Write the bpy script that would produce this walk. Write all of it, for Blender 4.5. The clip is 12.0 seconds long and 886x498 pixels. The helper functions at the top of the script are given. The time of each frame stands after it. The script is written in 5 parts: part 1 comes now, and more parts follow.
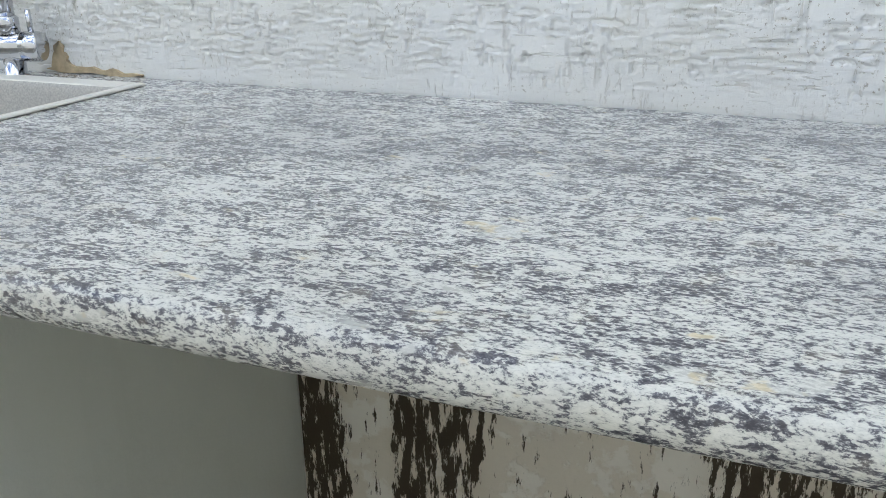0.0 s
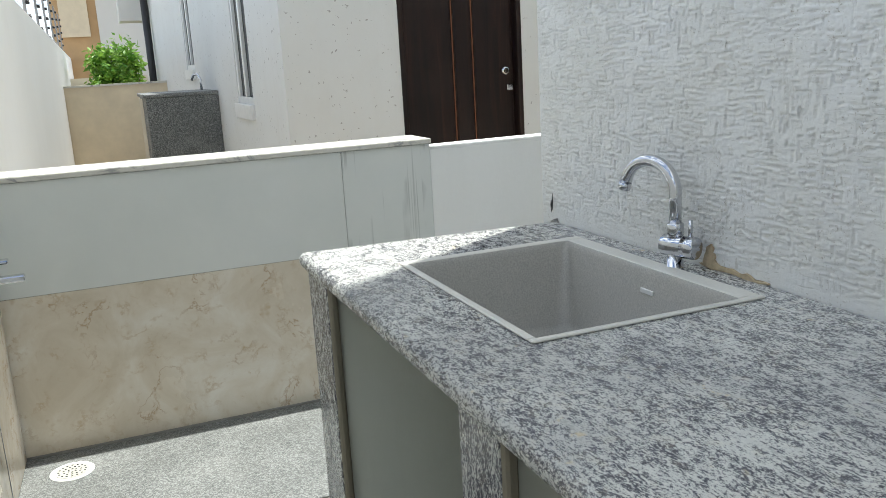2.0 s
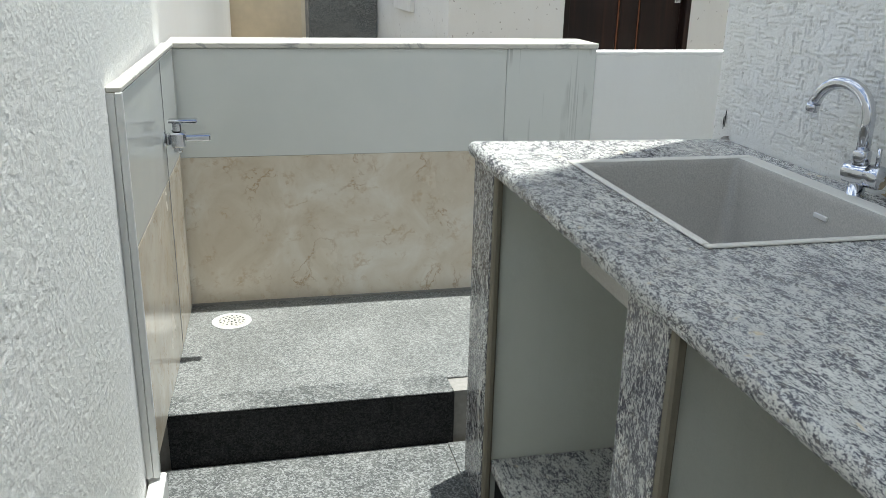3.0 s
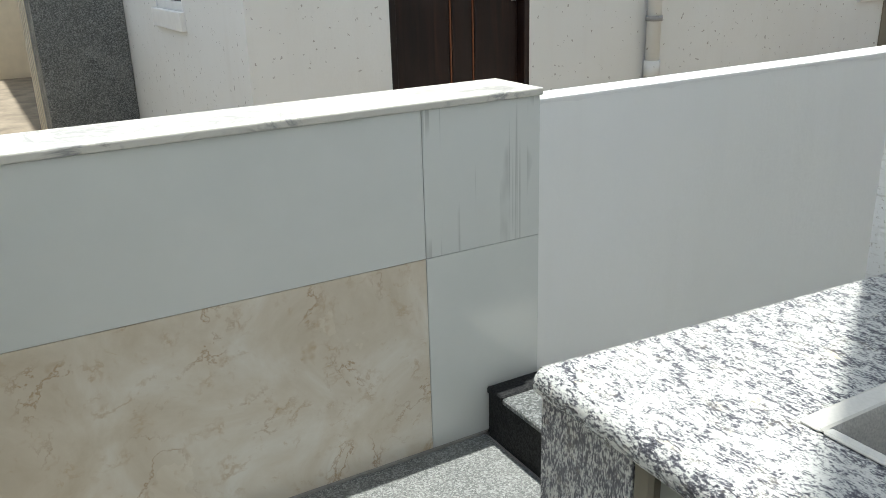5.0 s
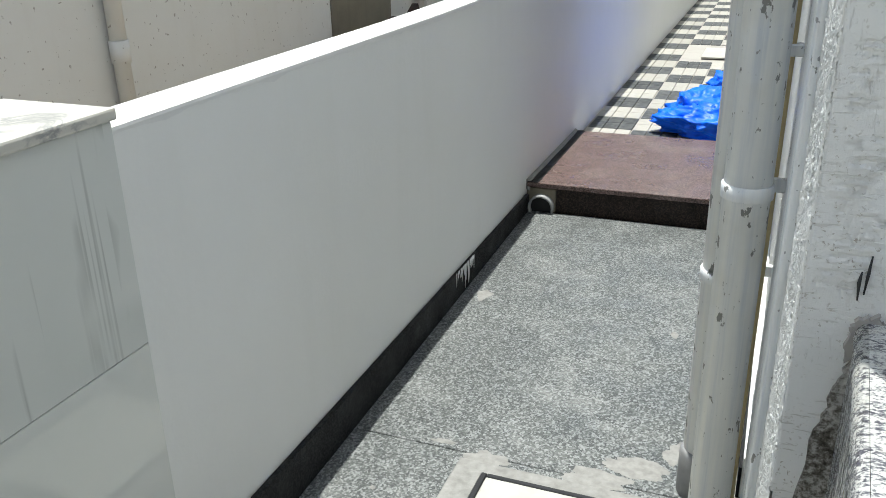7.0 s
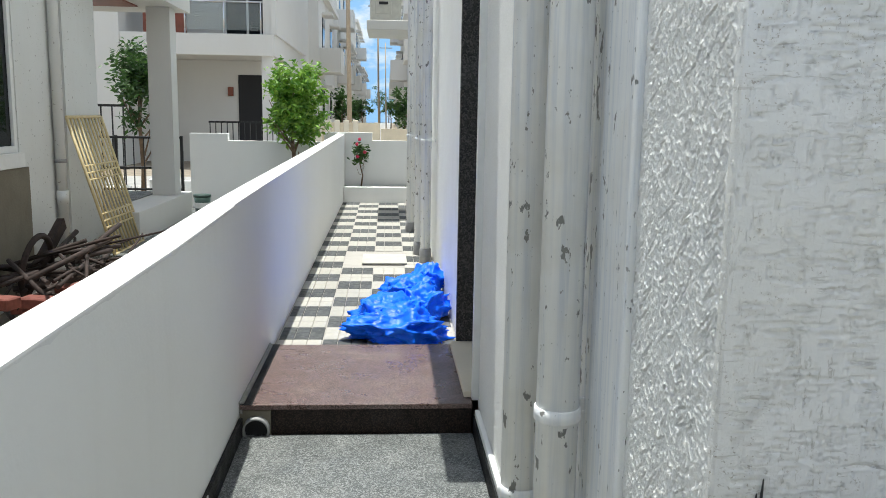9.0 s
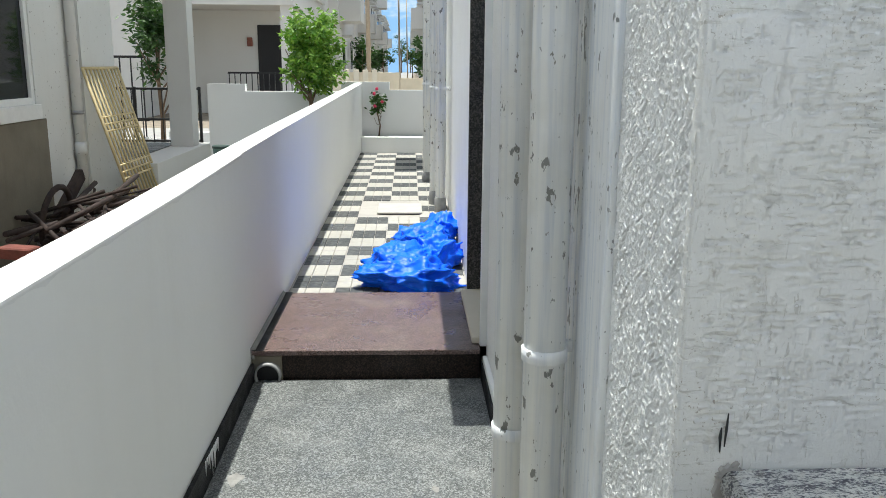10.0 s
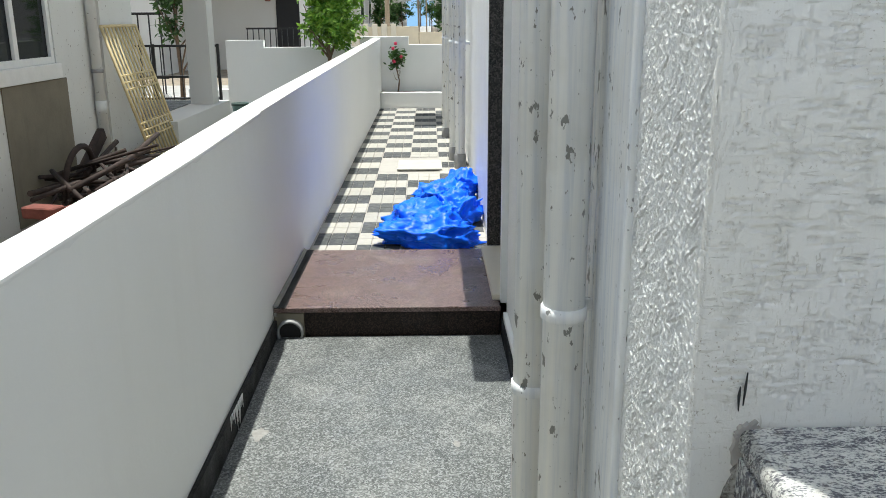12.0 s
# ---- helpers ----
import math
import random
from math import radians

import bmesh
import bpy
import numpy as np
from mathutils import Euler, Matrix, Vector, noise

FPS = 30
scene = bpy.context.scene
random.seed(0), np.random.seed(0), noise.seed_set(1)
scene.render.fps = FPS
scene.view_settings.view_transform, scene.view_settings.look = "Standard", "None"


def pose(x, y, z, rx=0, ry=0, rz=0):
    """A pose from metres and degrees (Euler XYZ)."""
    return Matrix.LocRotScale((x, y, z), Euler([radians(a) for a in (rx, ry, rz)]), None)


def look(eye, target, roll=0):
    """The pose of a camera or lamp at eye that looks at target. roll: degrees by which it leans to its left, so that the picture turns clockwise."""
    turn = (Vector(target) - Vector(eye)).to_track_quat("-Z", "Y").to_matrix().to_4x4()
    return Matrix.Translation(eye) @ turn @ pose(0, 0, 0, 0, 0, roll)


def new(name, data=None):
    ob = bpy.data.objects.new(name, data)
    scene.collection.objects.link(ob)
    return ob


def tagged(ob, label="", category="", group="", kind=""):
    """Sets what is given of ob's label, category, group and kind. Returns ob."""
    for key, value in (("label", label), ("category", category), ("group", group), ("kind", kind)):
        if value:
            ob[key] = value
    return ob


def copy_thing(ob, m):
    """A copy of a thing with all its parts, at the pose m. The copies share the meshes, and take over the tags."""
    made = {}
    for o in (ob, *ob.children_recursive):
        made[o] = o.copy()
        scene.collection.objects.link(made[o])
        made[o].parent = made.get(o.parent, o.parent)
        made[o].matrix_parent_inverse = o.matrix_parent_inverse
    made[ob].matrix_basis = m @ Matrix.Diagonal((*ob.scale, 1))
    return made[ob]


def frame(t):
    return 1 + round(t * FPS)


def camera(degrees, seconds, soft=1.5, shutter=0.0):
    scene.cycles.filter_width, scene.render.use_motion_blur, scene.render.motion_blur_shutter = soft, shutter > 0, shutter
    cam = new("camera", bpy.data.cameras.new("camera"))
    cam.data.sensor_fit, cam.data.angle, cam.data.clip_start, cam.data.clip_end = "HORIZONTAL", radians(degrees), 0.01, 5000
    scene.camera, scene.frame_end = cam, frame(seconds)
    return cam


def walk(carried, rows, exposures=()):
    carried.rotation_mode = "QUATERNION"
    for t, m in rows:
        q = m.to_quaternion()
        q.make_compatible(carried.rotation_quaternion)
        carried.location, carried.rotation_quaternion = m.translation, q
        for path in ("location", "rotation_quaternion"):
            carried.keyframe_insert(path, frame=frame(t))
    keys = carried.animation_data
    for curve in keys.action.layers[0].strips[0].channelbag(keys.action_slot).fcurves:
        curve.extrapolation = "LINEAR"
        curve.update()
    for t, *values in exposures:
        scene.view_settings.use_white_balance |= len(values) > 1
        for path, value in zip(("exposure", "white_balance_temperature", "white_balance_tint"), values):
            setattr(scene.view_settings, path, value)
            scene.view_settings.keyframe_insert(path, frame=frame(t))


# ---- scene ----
cam = camera(55.7, 12.0, soft=0.8)
PATH = [
    (0, (2.649, -1.02, 1.017), (1.955, 0.716, 0.308), -0.6),
    (0.5, (2.652, -0.969, 1.123), (1.634, 0.586, 0.385), -7.3),
    (1, (2.697, -0.937, 1.213), (1.338, 0.364, 0.534), -10.8),
    (1.5, (2.777, -0.981, 1.256), (1.124, 0.038, 0.774), -7.9),
    (2, (2.87, -1.056, 1.234), (1.055, -0.338, 0.797), -3.3),
    (2.5, (2.964, -1.125, 1.216), (1.111, -0.678, 0.61), 0.3),
    (2.7, (2.963, -1.143, 1.214), (1.105, -0.753, 0.586), 1.3),
    (4.3, (2.075, -1.205, 1.230), (0.402, -0.404, 0.486), -0.5),
    (4.5, (1.960, -1.203, 1.233), (0.299, -0.369, 0.496), -1.2),
    (5, (1.687, -1.189, 1.284), (0.045, -0.263, 0.615), -1.7),
    (5.5, (1.406, -1.16, 1.279), (-0.067, 0.023, 0.622), -1.5),
    (6, (1.222, -1.105, 1.222), (-0.066, 0.281, 0.571), -2.1),
    (6.5, (1.005, -0.97, 1.231), (-0.082, 0.55, 0.52), -1.7),
    (7, (0.886, -0.881, 1.223), (0.2, 0.836, 0.461), -1.2),
    (7.5, (0.705, -0.849, 1.237), (0.45, 0.98, 0.468), -0.7),
    (7.7, (0.659, -0.839, 1.245), (0.505, 1.006, 0.488), -1.0),
    (9.3, (0.556, -0.931, 1.308), (0.699, 1.045, 1.033), 1.1),
    (9.5, (0.567, -0.94, 1.303), (0.705, 1.03, 0.988), 1.1),
    (10, (0.621, -0.925, 1.292), (0.7, 1.026, 0.861), 0.4),
    (10.5, (0.64, -0.925, 1.291), (0.689, 1.015, 0.806), 0.1),
    (11, (0.63, -0.92, 1.289), (0.69, 1.014, 0.785), 0.0),
    (11.5, (0.618, -0.927, 1.296), (0.695, 1.006, 0.788), 0.1),
    (12, (0.624, -0.923, 1.298), (0.653, 1.005, 0.764), -0.3),
]
walk(cam, [(t, look(eye, target, roll)) for t, eye, target, roll in PATH], exposures=[(0, 1.76, 6330, 6.5), (0.5, 1.75, 6380, 6.0), (1, 1.72, 6500, 4.8), (1.5, 1.60, 6420, 4.5), (2, 1.08, 6330, 4.7), (2.5, 1.06, 6230, 4.7), (2.7, 1.06, 6230, 4.7), (4.5, 1.08, 6230, 5.0), (5.5, 0.87, 6280, 4.8), (6.5, 0.86, 6260, 4.8), (7.5, 0.86, 6290, 4.8), (12, 0.91, 6370, 4.5)])

# ---- world, sun, exposure ----
SUN_EL, SUN_DIR = radians(83.2), Vector((0.503, -0.864, 0.0)).normalized()
w = bpy.data.worlds.new("world")
scene.world = w
w.use_nodes = True
wn, wl = w.node_tree.nodes, w.node_tree.links
bg = wn["Background"]
sky = wn.new("ShaderNodeTexSky")
sky.sky_type = "NISHITA"
sky.sun_disc = False
sky.sun_elevation = SUN_EL
sky.sun_rotation = math.atan2(-SUN_DIR.x, -SUN_DIR.y)
sky.air_density, sky.dust_density, sky.ozone_density = 0.8, 0.0, 2.0
sky.altitude = 2000.0
# thin broken cloud over the sky
tc = wn.new("ShaderNodeTexCoord")
mp = wn.new("ShaderNodeMapping")
mp.inputs["Scale"].default_value = (2.2, 2.2, 4.0)
mp.inputs["Location"].default_value = (1.3, 5.2, 2.4)
nz = wn.new("ShaderNodeTexNoise")
nz.inputs["Scale"].default_value, nz.inputs["Detail"].default_value = 1.6, 6.0
cr = wn.new("ShaderNodeValToRGB")
cr.color_ramp.elements[0].position, cr.color_ramp.elements[1].position = 0.42, 0.62
cr.color_ramp.elements[1].color = (0.8, 0.8, 0.8, 1)
mx = wn.new("ShaderNodeMix")
mx.data_type = "RGBA"
mx.inputs["B"].default_value = (11.5, 11.5, 11.3, 1)
wl.new(tc.outputs["Generated"], mp.inputs["Vector"])
wl.new(mp.outputs["Vector"], nz.inputs["Vector"])
wl.new(nz.outputs["Fac"], cr.inputs["Fac"])
wl.new(cr.outputs["Color"], mx.inputs["Factor"])
wl.new(sky.outputs["Color"], mx.inputs["A"])
wl.new(mx.outputs["Result"], bg.inputs["Color"])
bg.inputs["Strength"].default_value = 0.1

sun_data = bpy.data.lights.new("sun", "SUN")
sun_data.energy, sun_data.angle, sun_data.color = 3.45, radians(0.53), (1.0, 0.965, 0.91)
sun = new("sun", sun_data)
sun_from = Vector((-SUN_DIR.x * math.cos(SUN_EL), -SUN_DIR.y * math.cos(SUN_EL), math.sin(SUN_EL)))
sun.matrix_world = look(sun_from * 20, (0, 0, 0))


# ---- materials ----
class Nodes:
    """Small builder for one node material."""

    def __init__(self, name, rough=0.6, metal=0.0, spec=0.5):
        self.m = bpy.data.materials.new(name)
        self.m.use_nodes = True
        self.t = self.m.node_tree
        self.b = self.t.nodes["Principled BSDF"]
        self.b.inputs["Roughness"].default_value = rough
        self.b.inputs["Metallic"].default_value = metal
        self.b.inputs["Specular IOR Level"].default_value = spec
        self.co = self.t.nodes.new("ShaderNodeTexCoord").outputs["Object"]

    def link(self, a, b):
        self.t.links.new(a, b)

    def mapped(self, scale=(1, 1, 1), rot=(0, 0, 0), vec=None):
        n = self.t.nodes.new("ShaderNodeMapping")
        n.inputs["Scale"].default_value, n.inputs["Rotation"].default_value = scale, rot
        self.link(vec or self.co, n.inputs["Vector"])
        return n.outputs["Vector"]

    def noise(self, scale, detail=4.0, rough=0.55, vec=None, dist=0.0):
        n = self.t.nodes.new("ShaderNodeTexNoise")
        for k, v in (("Scale", scale), ("Detail", detail), ("Roughness", rough), ("Distortion", dist)):
            n.inputs[k].default_value = v
        self.link(vec or self.co, n.inputs["Vector"])
        return n.outputs["Fac"]

    def voronoi(self, scale, vec=None, feature="F1", out="Distance"):
        n = self.t.nodes.new("ShaderNodeTexVoronoi")
        n.feature = feature
        n.inputs["Scale"].default_value = scale
        self.link(vec or self.co, n.inputs["Vector"])
        return n.outputs[out]

    def ramp(self, fac, stops):
        n = self.t.nodes.new("ShaderNodeValToRGB")
        e = n.color_ramp.elements
        while len(e) < len(stops):
            e.new(0.5)
        for i, (p, c) in enumerate(stops):
            e[i].position = p
            e[i].color = (*c, 1) if isinstance(c, tuple) else (c, c, c, 1)
        self.link(fac, n.inputs["Fac"])
        return n.outputs["Color"]

    def mix(self, fac, a, b, how="MIX"):
        n = self.t.nodes.new("ShaderNodeMix")
        n.data_type, n.blend_type = "RGBA", how
        for v, key in ((fac, "Factor"), (a, "A"), (b, "B")):
            if isinstance(v, (int, float)):
                n.inputs[key].default_value = v if key == "Factor" else (v, v, v, 1)
            elif isinstance(v, tuple):
                n.inputs[key].default_value = (*v, 1)
            else:
                self.link(v, n.inputs[key])
        return n.outputs["Result"]

    def math(self, op, a, b=0.0):
        n = self.t.nodes.new("ShaderNodeMath")
        n.operation = op
        for v, i in ((a, 0), (b, 1)):
            if isinstance(v, (int, float)):
                n.inputs[i].default_value = v
            else:
                self.link(v, n.inputs[i])
        return n.outputs[0]

    def axis(self, name):
        n = self.t.nodes.new("ShaderNodeSeparateXYZ")
        self.link(self.co, n.inputs[0])
        return n.outputs[name]

    def rand(self):
        return self.t.nodes.new("ShaderNodeObjectInfo").outputs["Random"]

    def color(self, c):
        if isinstance(c, tuple):
            self.b.inputs["Base Color"].default_value = (*c, 1)
        else:
            self.link(c, self.b.inputs["Base Color"])
        return self

    def rough(self, r):
        self.link(r, self.b.inputs["Roughness"])
        return self

    def bump(self, h, strength=0.4, dist=0.01):
        n = self.t.nodes.new("ShaderNodeBump")
        n.inputs["Strength"].default_value, n.inputs["Distance"].default_value = strength, dist
        self.link(h, n.inputs["Height"])
        self.link(n.outputs["Normal"], self.b.inputs["Normal"])
        return self


def granite_mat(name, along, rough=0.25, shift=0.0):
    """White and grey granite with dark flakes drawn out in one direction."""
    g = Nodes(name, rough)
    big = g.noise(1.0, 6.0, 0.66, g.mapped(tuple(q * 0.62 for q in along)), 0.7)
    small = g.noise(1.0, 7.0, 0.72, g.mapped(tuple(q * 1.9 for q in along)), 0.3)
    flake = g.math("ADD", g.math("MULTIPLY", big, 0.42), g.math("MULTIPLY", small, 0.58))
    cluster = g.noise(1.0, 3.0, 0.55, g.mapped(tuple(q * 0.13 for q in along)), 0.8)
    flake = g.math("ADD", flake, g.math("MULTIPLY", g.math("SUBTRACT", cluster, 0.5), 0.17))
    base = g.ramp(g.math("SUBTRACT", flake, shift), [(0.41, (0.05, 0.05, 0.062)), (0.465, (0.125, 0.125, 0.142)), (0.485, (0.30, 0.30, 0.31)), (0.497, (0.54, 0.545, 0.515)), (0.60, (0.68, 0.68, 0.635))])
    grit = g.noise(1.0, 4.0, 0.6, g.mapped(tuple(q * 4.0 for q in along)))
    base = g.mix(g.ramp(grit, [(0.60, 0.0), (0.67, 0.5)]), base, (0.12, 0.12, 0.14))
    base = g.mix(g.ramp(grit, [(0.30, 0.5), (0.38, 0.0)]), base, (0.70, 0.70, 0.68))
    patch = g.ramp(g.noise(1.0, 4.0, 0.55, g.mapped(tuple(q * 0.16 for q in along)), 0.6), [(0.62, 0.0), (0.66, 0.85)])
    base = g.mix(patch, base, (0.60, 0.60, 0.565))
    dark = g.ramp(g.noise(3.4, 3.0, 0.5), [(0.40, 0.5), (0.58, 0.0)])
    base = g.mix(dark, base, g.mix(0.5, base, (0.14, 0.14, 0.16)))
    rust = g.math("MULTIPLY", g.ramp(g.noise(42.0, 3.0, 0.55), [(0.57, 0.0), (0.66, 0.75)]), g.math("ADD", patch, 0.12))
    base = g.mix(rust, base, (0.62, 0.52, 0.32))
    g.color(base)
    g.rough(g.ramp(flake, [(0.4, rough - 0.07), (0.6, rough + 0.1)]))
    g.bump(g.noise(220.0, 2.0), 0.08, 0.002)
    return g.m


def floor_granite_mat(name, a, b, c, scale=95.0, rough=0.42, dusty=0.4, spec=0.5):
    """Leather-finish dark granite with pale specks and dusty stains."""
    g = Nodes(name, rough, spec=spec)
    grain = g.math("MULTIPLY", g.voronoi(scale * 2.0, None, "F1", "Color"), 0.5)
    sp = g.math("ADD", grain, g.math("MULTIPLY", g.noise(scale * 0.8, 5.0, 0.75), 0.5))
    base = g.ramp(sp, [(0.33, a), (0.50, b), (0.66, c)])
    fleck = g.noise(1.0, 6.0, 0.78, g.mapped((scale * 0.42, scale * 0.30, scale * 0.4)), 0.2)
    base = g.mix(g.ramp(fleck, [(0.36, 0.85), (0.41, 0.0)]), base, tuple(q * 0.7 for q in a))
    base = g.mix(g.ramp(g.noise(scale * 1.7, 2.0, 0.5), [(0.66, 0.0), (0.70, 0.75)]), base, tuple(min(1.0, q * 1.5) for q in c))
    dust = g.ramp(g.noise(3.1, 14.0, 0.80), [(0.50, 0.0), (0.60, dusty * 0.5), (0.68, dusty)])
    base = g.mix(dust, base, (0.40, 0.40, 0.38))
    g.color(base)
    g.rough(g.ramp(g.noise(6.0, 4.0), [(0.35, rough - 0.1), (0.65, rough + 0.2)]))
    g.bump(sp, 0.35, 0.004)
    return g.m


def stucco_mat(name, colour, coarse):
    """Hand-thrown sand plaster, painted."""
    g = Nodes(name, 0.9, spec=0.2)
    n = g.noise(coarse, 8.0, 0.7)
    n2 = g.noise(coarse * 0.28, 4.0, 0.6)
    h = g.math("ADD", g.math("MULTIPLY", n, 0.7), g.math("MULTIPLY", n2, 0.5))
    dirt = g.ramp(g.noise(1.7, 6.0, 0.65), [(0.4, 0.0), (0.75, 0.25)])
    tone = g.ramp(n, [(0.3, tuple(q * 0.88 for q in colour)), (0.55, colour)])
    g.color(g.mix(dirt, tone, tuple(q * 0.72 for q in (colour[0], colour[1] * 0.98, colour[2] * 0.93))))
    g.bump(h, 0.6, 0.008)
    return g.m


def scraped_mat(name):
    """Combed texture plaster: short level and upright trowel drags in white paint, shade of cuts and pits painted in.
    """
    g = Nodes(name, 0.85, spec=0.2)
    hz = g.noise(1.0, 4.0, 0.6, g.mapped((26, 26, 170)), 0.5)
    vt = g.noise(1.0, 4.0, 0.6, g.mapped((190, 190, 34)), 0.5)
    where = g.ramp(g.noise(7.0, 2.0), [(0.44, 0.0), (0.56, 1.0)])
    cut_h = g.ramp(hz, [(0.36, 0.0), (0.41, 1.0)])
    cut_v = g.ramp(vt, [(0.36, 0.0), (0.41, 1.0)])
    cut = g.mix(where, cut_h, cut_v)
    fine = g.noise(150.0, 6.0, 0.75)
    rag = g.noise(16.0, 5.0, 0.65)
    h = g.math("ADD", g.math("MULTIPLY", cut, 0.55), g.math("ADD", g.math("MULTIPLY", fine, 0.5), g.math("MULTIPLY", rag, 0.25)))
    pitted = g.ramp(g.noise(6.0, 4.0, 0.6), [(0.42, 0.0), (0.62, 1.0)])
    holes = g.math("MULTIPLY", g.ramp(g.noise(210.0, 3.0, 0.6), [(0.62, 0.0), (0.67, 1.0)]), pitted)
    # cuts tinted brown-grey: own specks, plus groove shade put into the colour
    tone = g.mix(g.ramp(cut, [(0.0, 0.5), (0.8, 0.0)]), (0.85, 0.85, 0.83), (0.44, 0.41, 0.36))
    warm = g.ramp(g.noise(2.3, 5.0, 0.6), [(0.38, 0.0), (0.62, 0.6)])
    tone = g.mix(warm, tone, (0.80, 0.785, 0.725))
    # pits coloured dark brown, which carries the shade inside them
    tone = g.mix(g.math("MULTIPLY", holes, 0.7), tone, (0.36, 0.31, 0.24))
    g.color(tone)
    g.bump(g.math("SUBTRACT", h, g.math("MULTIPLY", holes, 0.4)), 0.45, 0.008)
    return g.m


def paint_mat(name, colour, rough=0.75, dirt=0.25, scale=1.6, dirt_colour=(0.45, 0.42, 0.37), spots=0.0, bump=0.15):
    g = Nodes(name, rough, spec=0.3)
    d = g.ramp(g.noise(scale, 7.0, 0.65), [(0.42, 0.0), (0.78, dirt * 2)])
    base = g.mix(d, colour, dirt_colour)
    streak = g.ramp(g.noise(1.0, 4.0, 0.6, g.mapped((9, 9, 0.9))), [(0.55, 0.0), (0.75, dirt)])
    base = g.mix(streak, base, dirt_colour)
    if spots:
        s = g.ramp(g.noise(34.0, 3.0, 0.55), [(0.67, 0.0), (0.70, spots)])
        base = g.mix(s, base, (0.16, 0.14, 0.12))
    g.color(base)
    g.bump(g.noise(45.0, 6.0, 0.65), bump, 0.01)
    return g.m


def marble_mat(name):
    g = Nodes(name, 0.16)
    base = g.ramp(g.noise(4.5, 8.0, 0.65, None, 0.6), [(0.3, (0.60, 0.52, 0.40)), (0.5, (0.69, 0.62, 0.51)), (0.7, (0.78, 0.74, 0.66))])
    for sc, width, gate_at, col in ((5.0, 0.013, 0.53, (0.38, 0.24, 0.12)), (9.0, 0.03, 0.54, (0.54, 0.42, 0.28)), (17.0, 0.03, 0.60, (0.56, 0.44, 0.29))):
        v = g.noise(sc, 8.0, 0.62, None, 0.25)
        vein = g.ramp(v, [(0.5 - width, 0.0), (0.5, 1.0), (0.5 + width, 0.0)])
        gate = g.ramp(g.noise(sc * 1.3, 3.0), [(gate_at - 0.03, 0.0), (gate_at + 0.10, 0.75)])
        base = g.mix(g.math("MULTIPLY", vein, gate), base, col)
    blot = g.ramp(g.noise(11.0, 3.0), [(0.66, 0.0), (0.72, 0.4)])
    g.color(g.mix(blot, base, (0.46, 0.32, 0.16)))
    g.rough(g.ramp(g.noise(3.5, 5.0), [(0.3, 0.10), (0.7, 0.30)]))
    return g.m


def gloss_tile_mat(name, drips=0.0):
    g = Nodes(name, 0.06)
    haze = g.noise(2.5, 6.0, 0.6)
    base = g.ramp(haze, [(0.3, (0.66, 0.68, 0.65)), (0.7, (0.72, 0.73, 0.70))])
    if drips:
        line = g.ramp(g.noise(1.0, 2.0, 0.5, g.mapped((55, 55, 0.7))), [(0.58, 0.0), (0.63, 1.0)])
        gate = g.ramp(g.noise(1.0, 3.0, 0.5, g.mapped((9, 9, 3.0))), [(0.46, 0.0), (0.56, drips)])
        base = g.mix(g.math("MULTIPLY", line, gate), base, (0.36, 0.37, 0.35))
    g.color(base)
    g.rough(g.ramp(haze, [(0.35, 0.03), (0.7, 0.12)]))
    return g.m


def veined_mat(name):
    g = Nodes(name, 0.35)
    v = g.noise(6.0, 6.0, 0.6, g.mapped((1, 0.5, 1)), 1.5)
    vein = g.math("MULTIPLY", g.ramp(v, [(0.46, 0.0), (0.5, 1.0), (0.54, 0.0)]), g.ramp(g.noise(4.0), [(0.46, 0.0), (0.56, 0.9)]))
    g.color(g.mix(vein, (0.62, 0.60, 0.54), (0.26, 0.26, 0.26)))
    return g.m


def plain_mat(name, colour, rough=0.5, metal=0.0, grain=30.0, vary=0.12, bump=0.1):
    g = Nodes(name, rough, metal)
    n = g.noise(grain, 5.0, 0.6)
    g.color(g.ramp(n, [(0.3, tuple(q * (1 - vary) for q in colour)), (0.7, tuple(min(1, q * (1 + vary)) for q in colour))]))
    g.bump(n, bump, 0.004)
    return g.m


def wood_door_mat(name):
    g = Nodes(name, 0.5, spec=0.3)
    n = g.noise(1.0, 6.0, 0.6, g.mapped((18, 18, 1.3)), 1.0)
    c = g.ramp(n, [(0.3, (0.006, 0.003, 0.003)), (0.55, (0.016, 0.007, 0.005)), (0.75, (0.042, 0.017, 0.010))])
    g.color(g.mix(g.ramp(g.noise(2.0, 4.0), [(0.5, 0.0), (0.75, 0.5)]), c, (0.03, 0.02, 0.017)))
    g.bump(n, 0.3, 0.004)
    return g.m


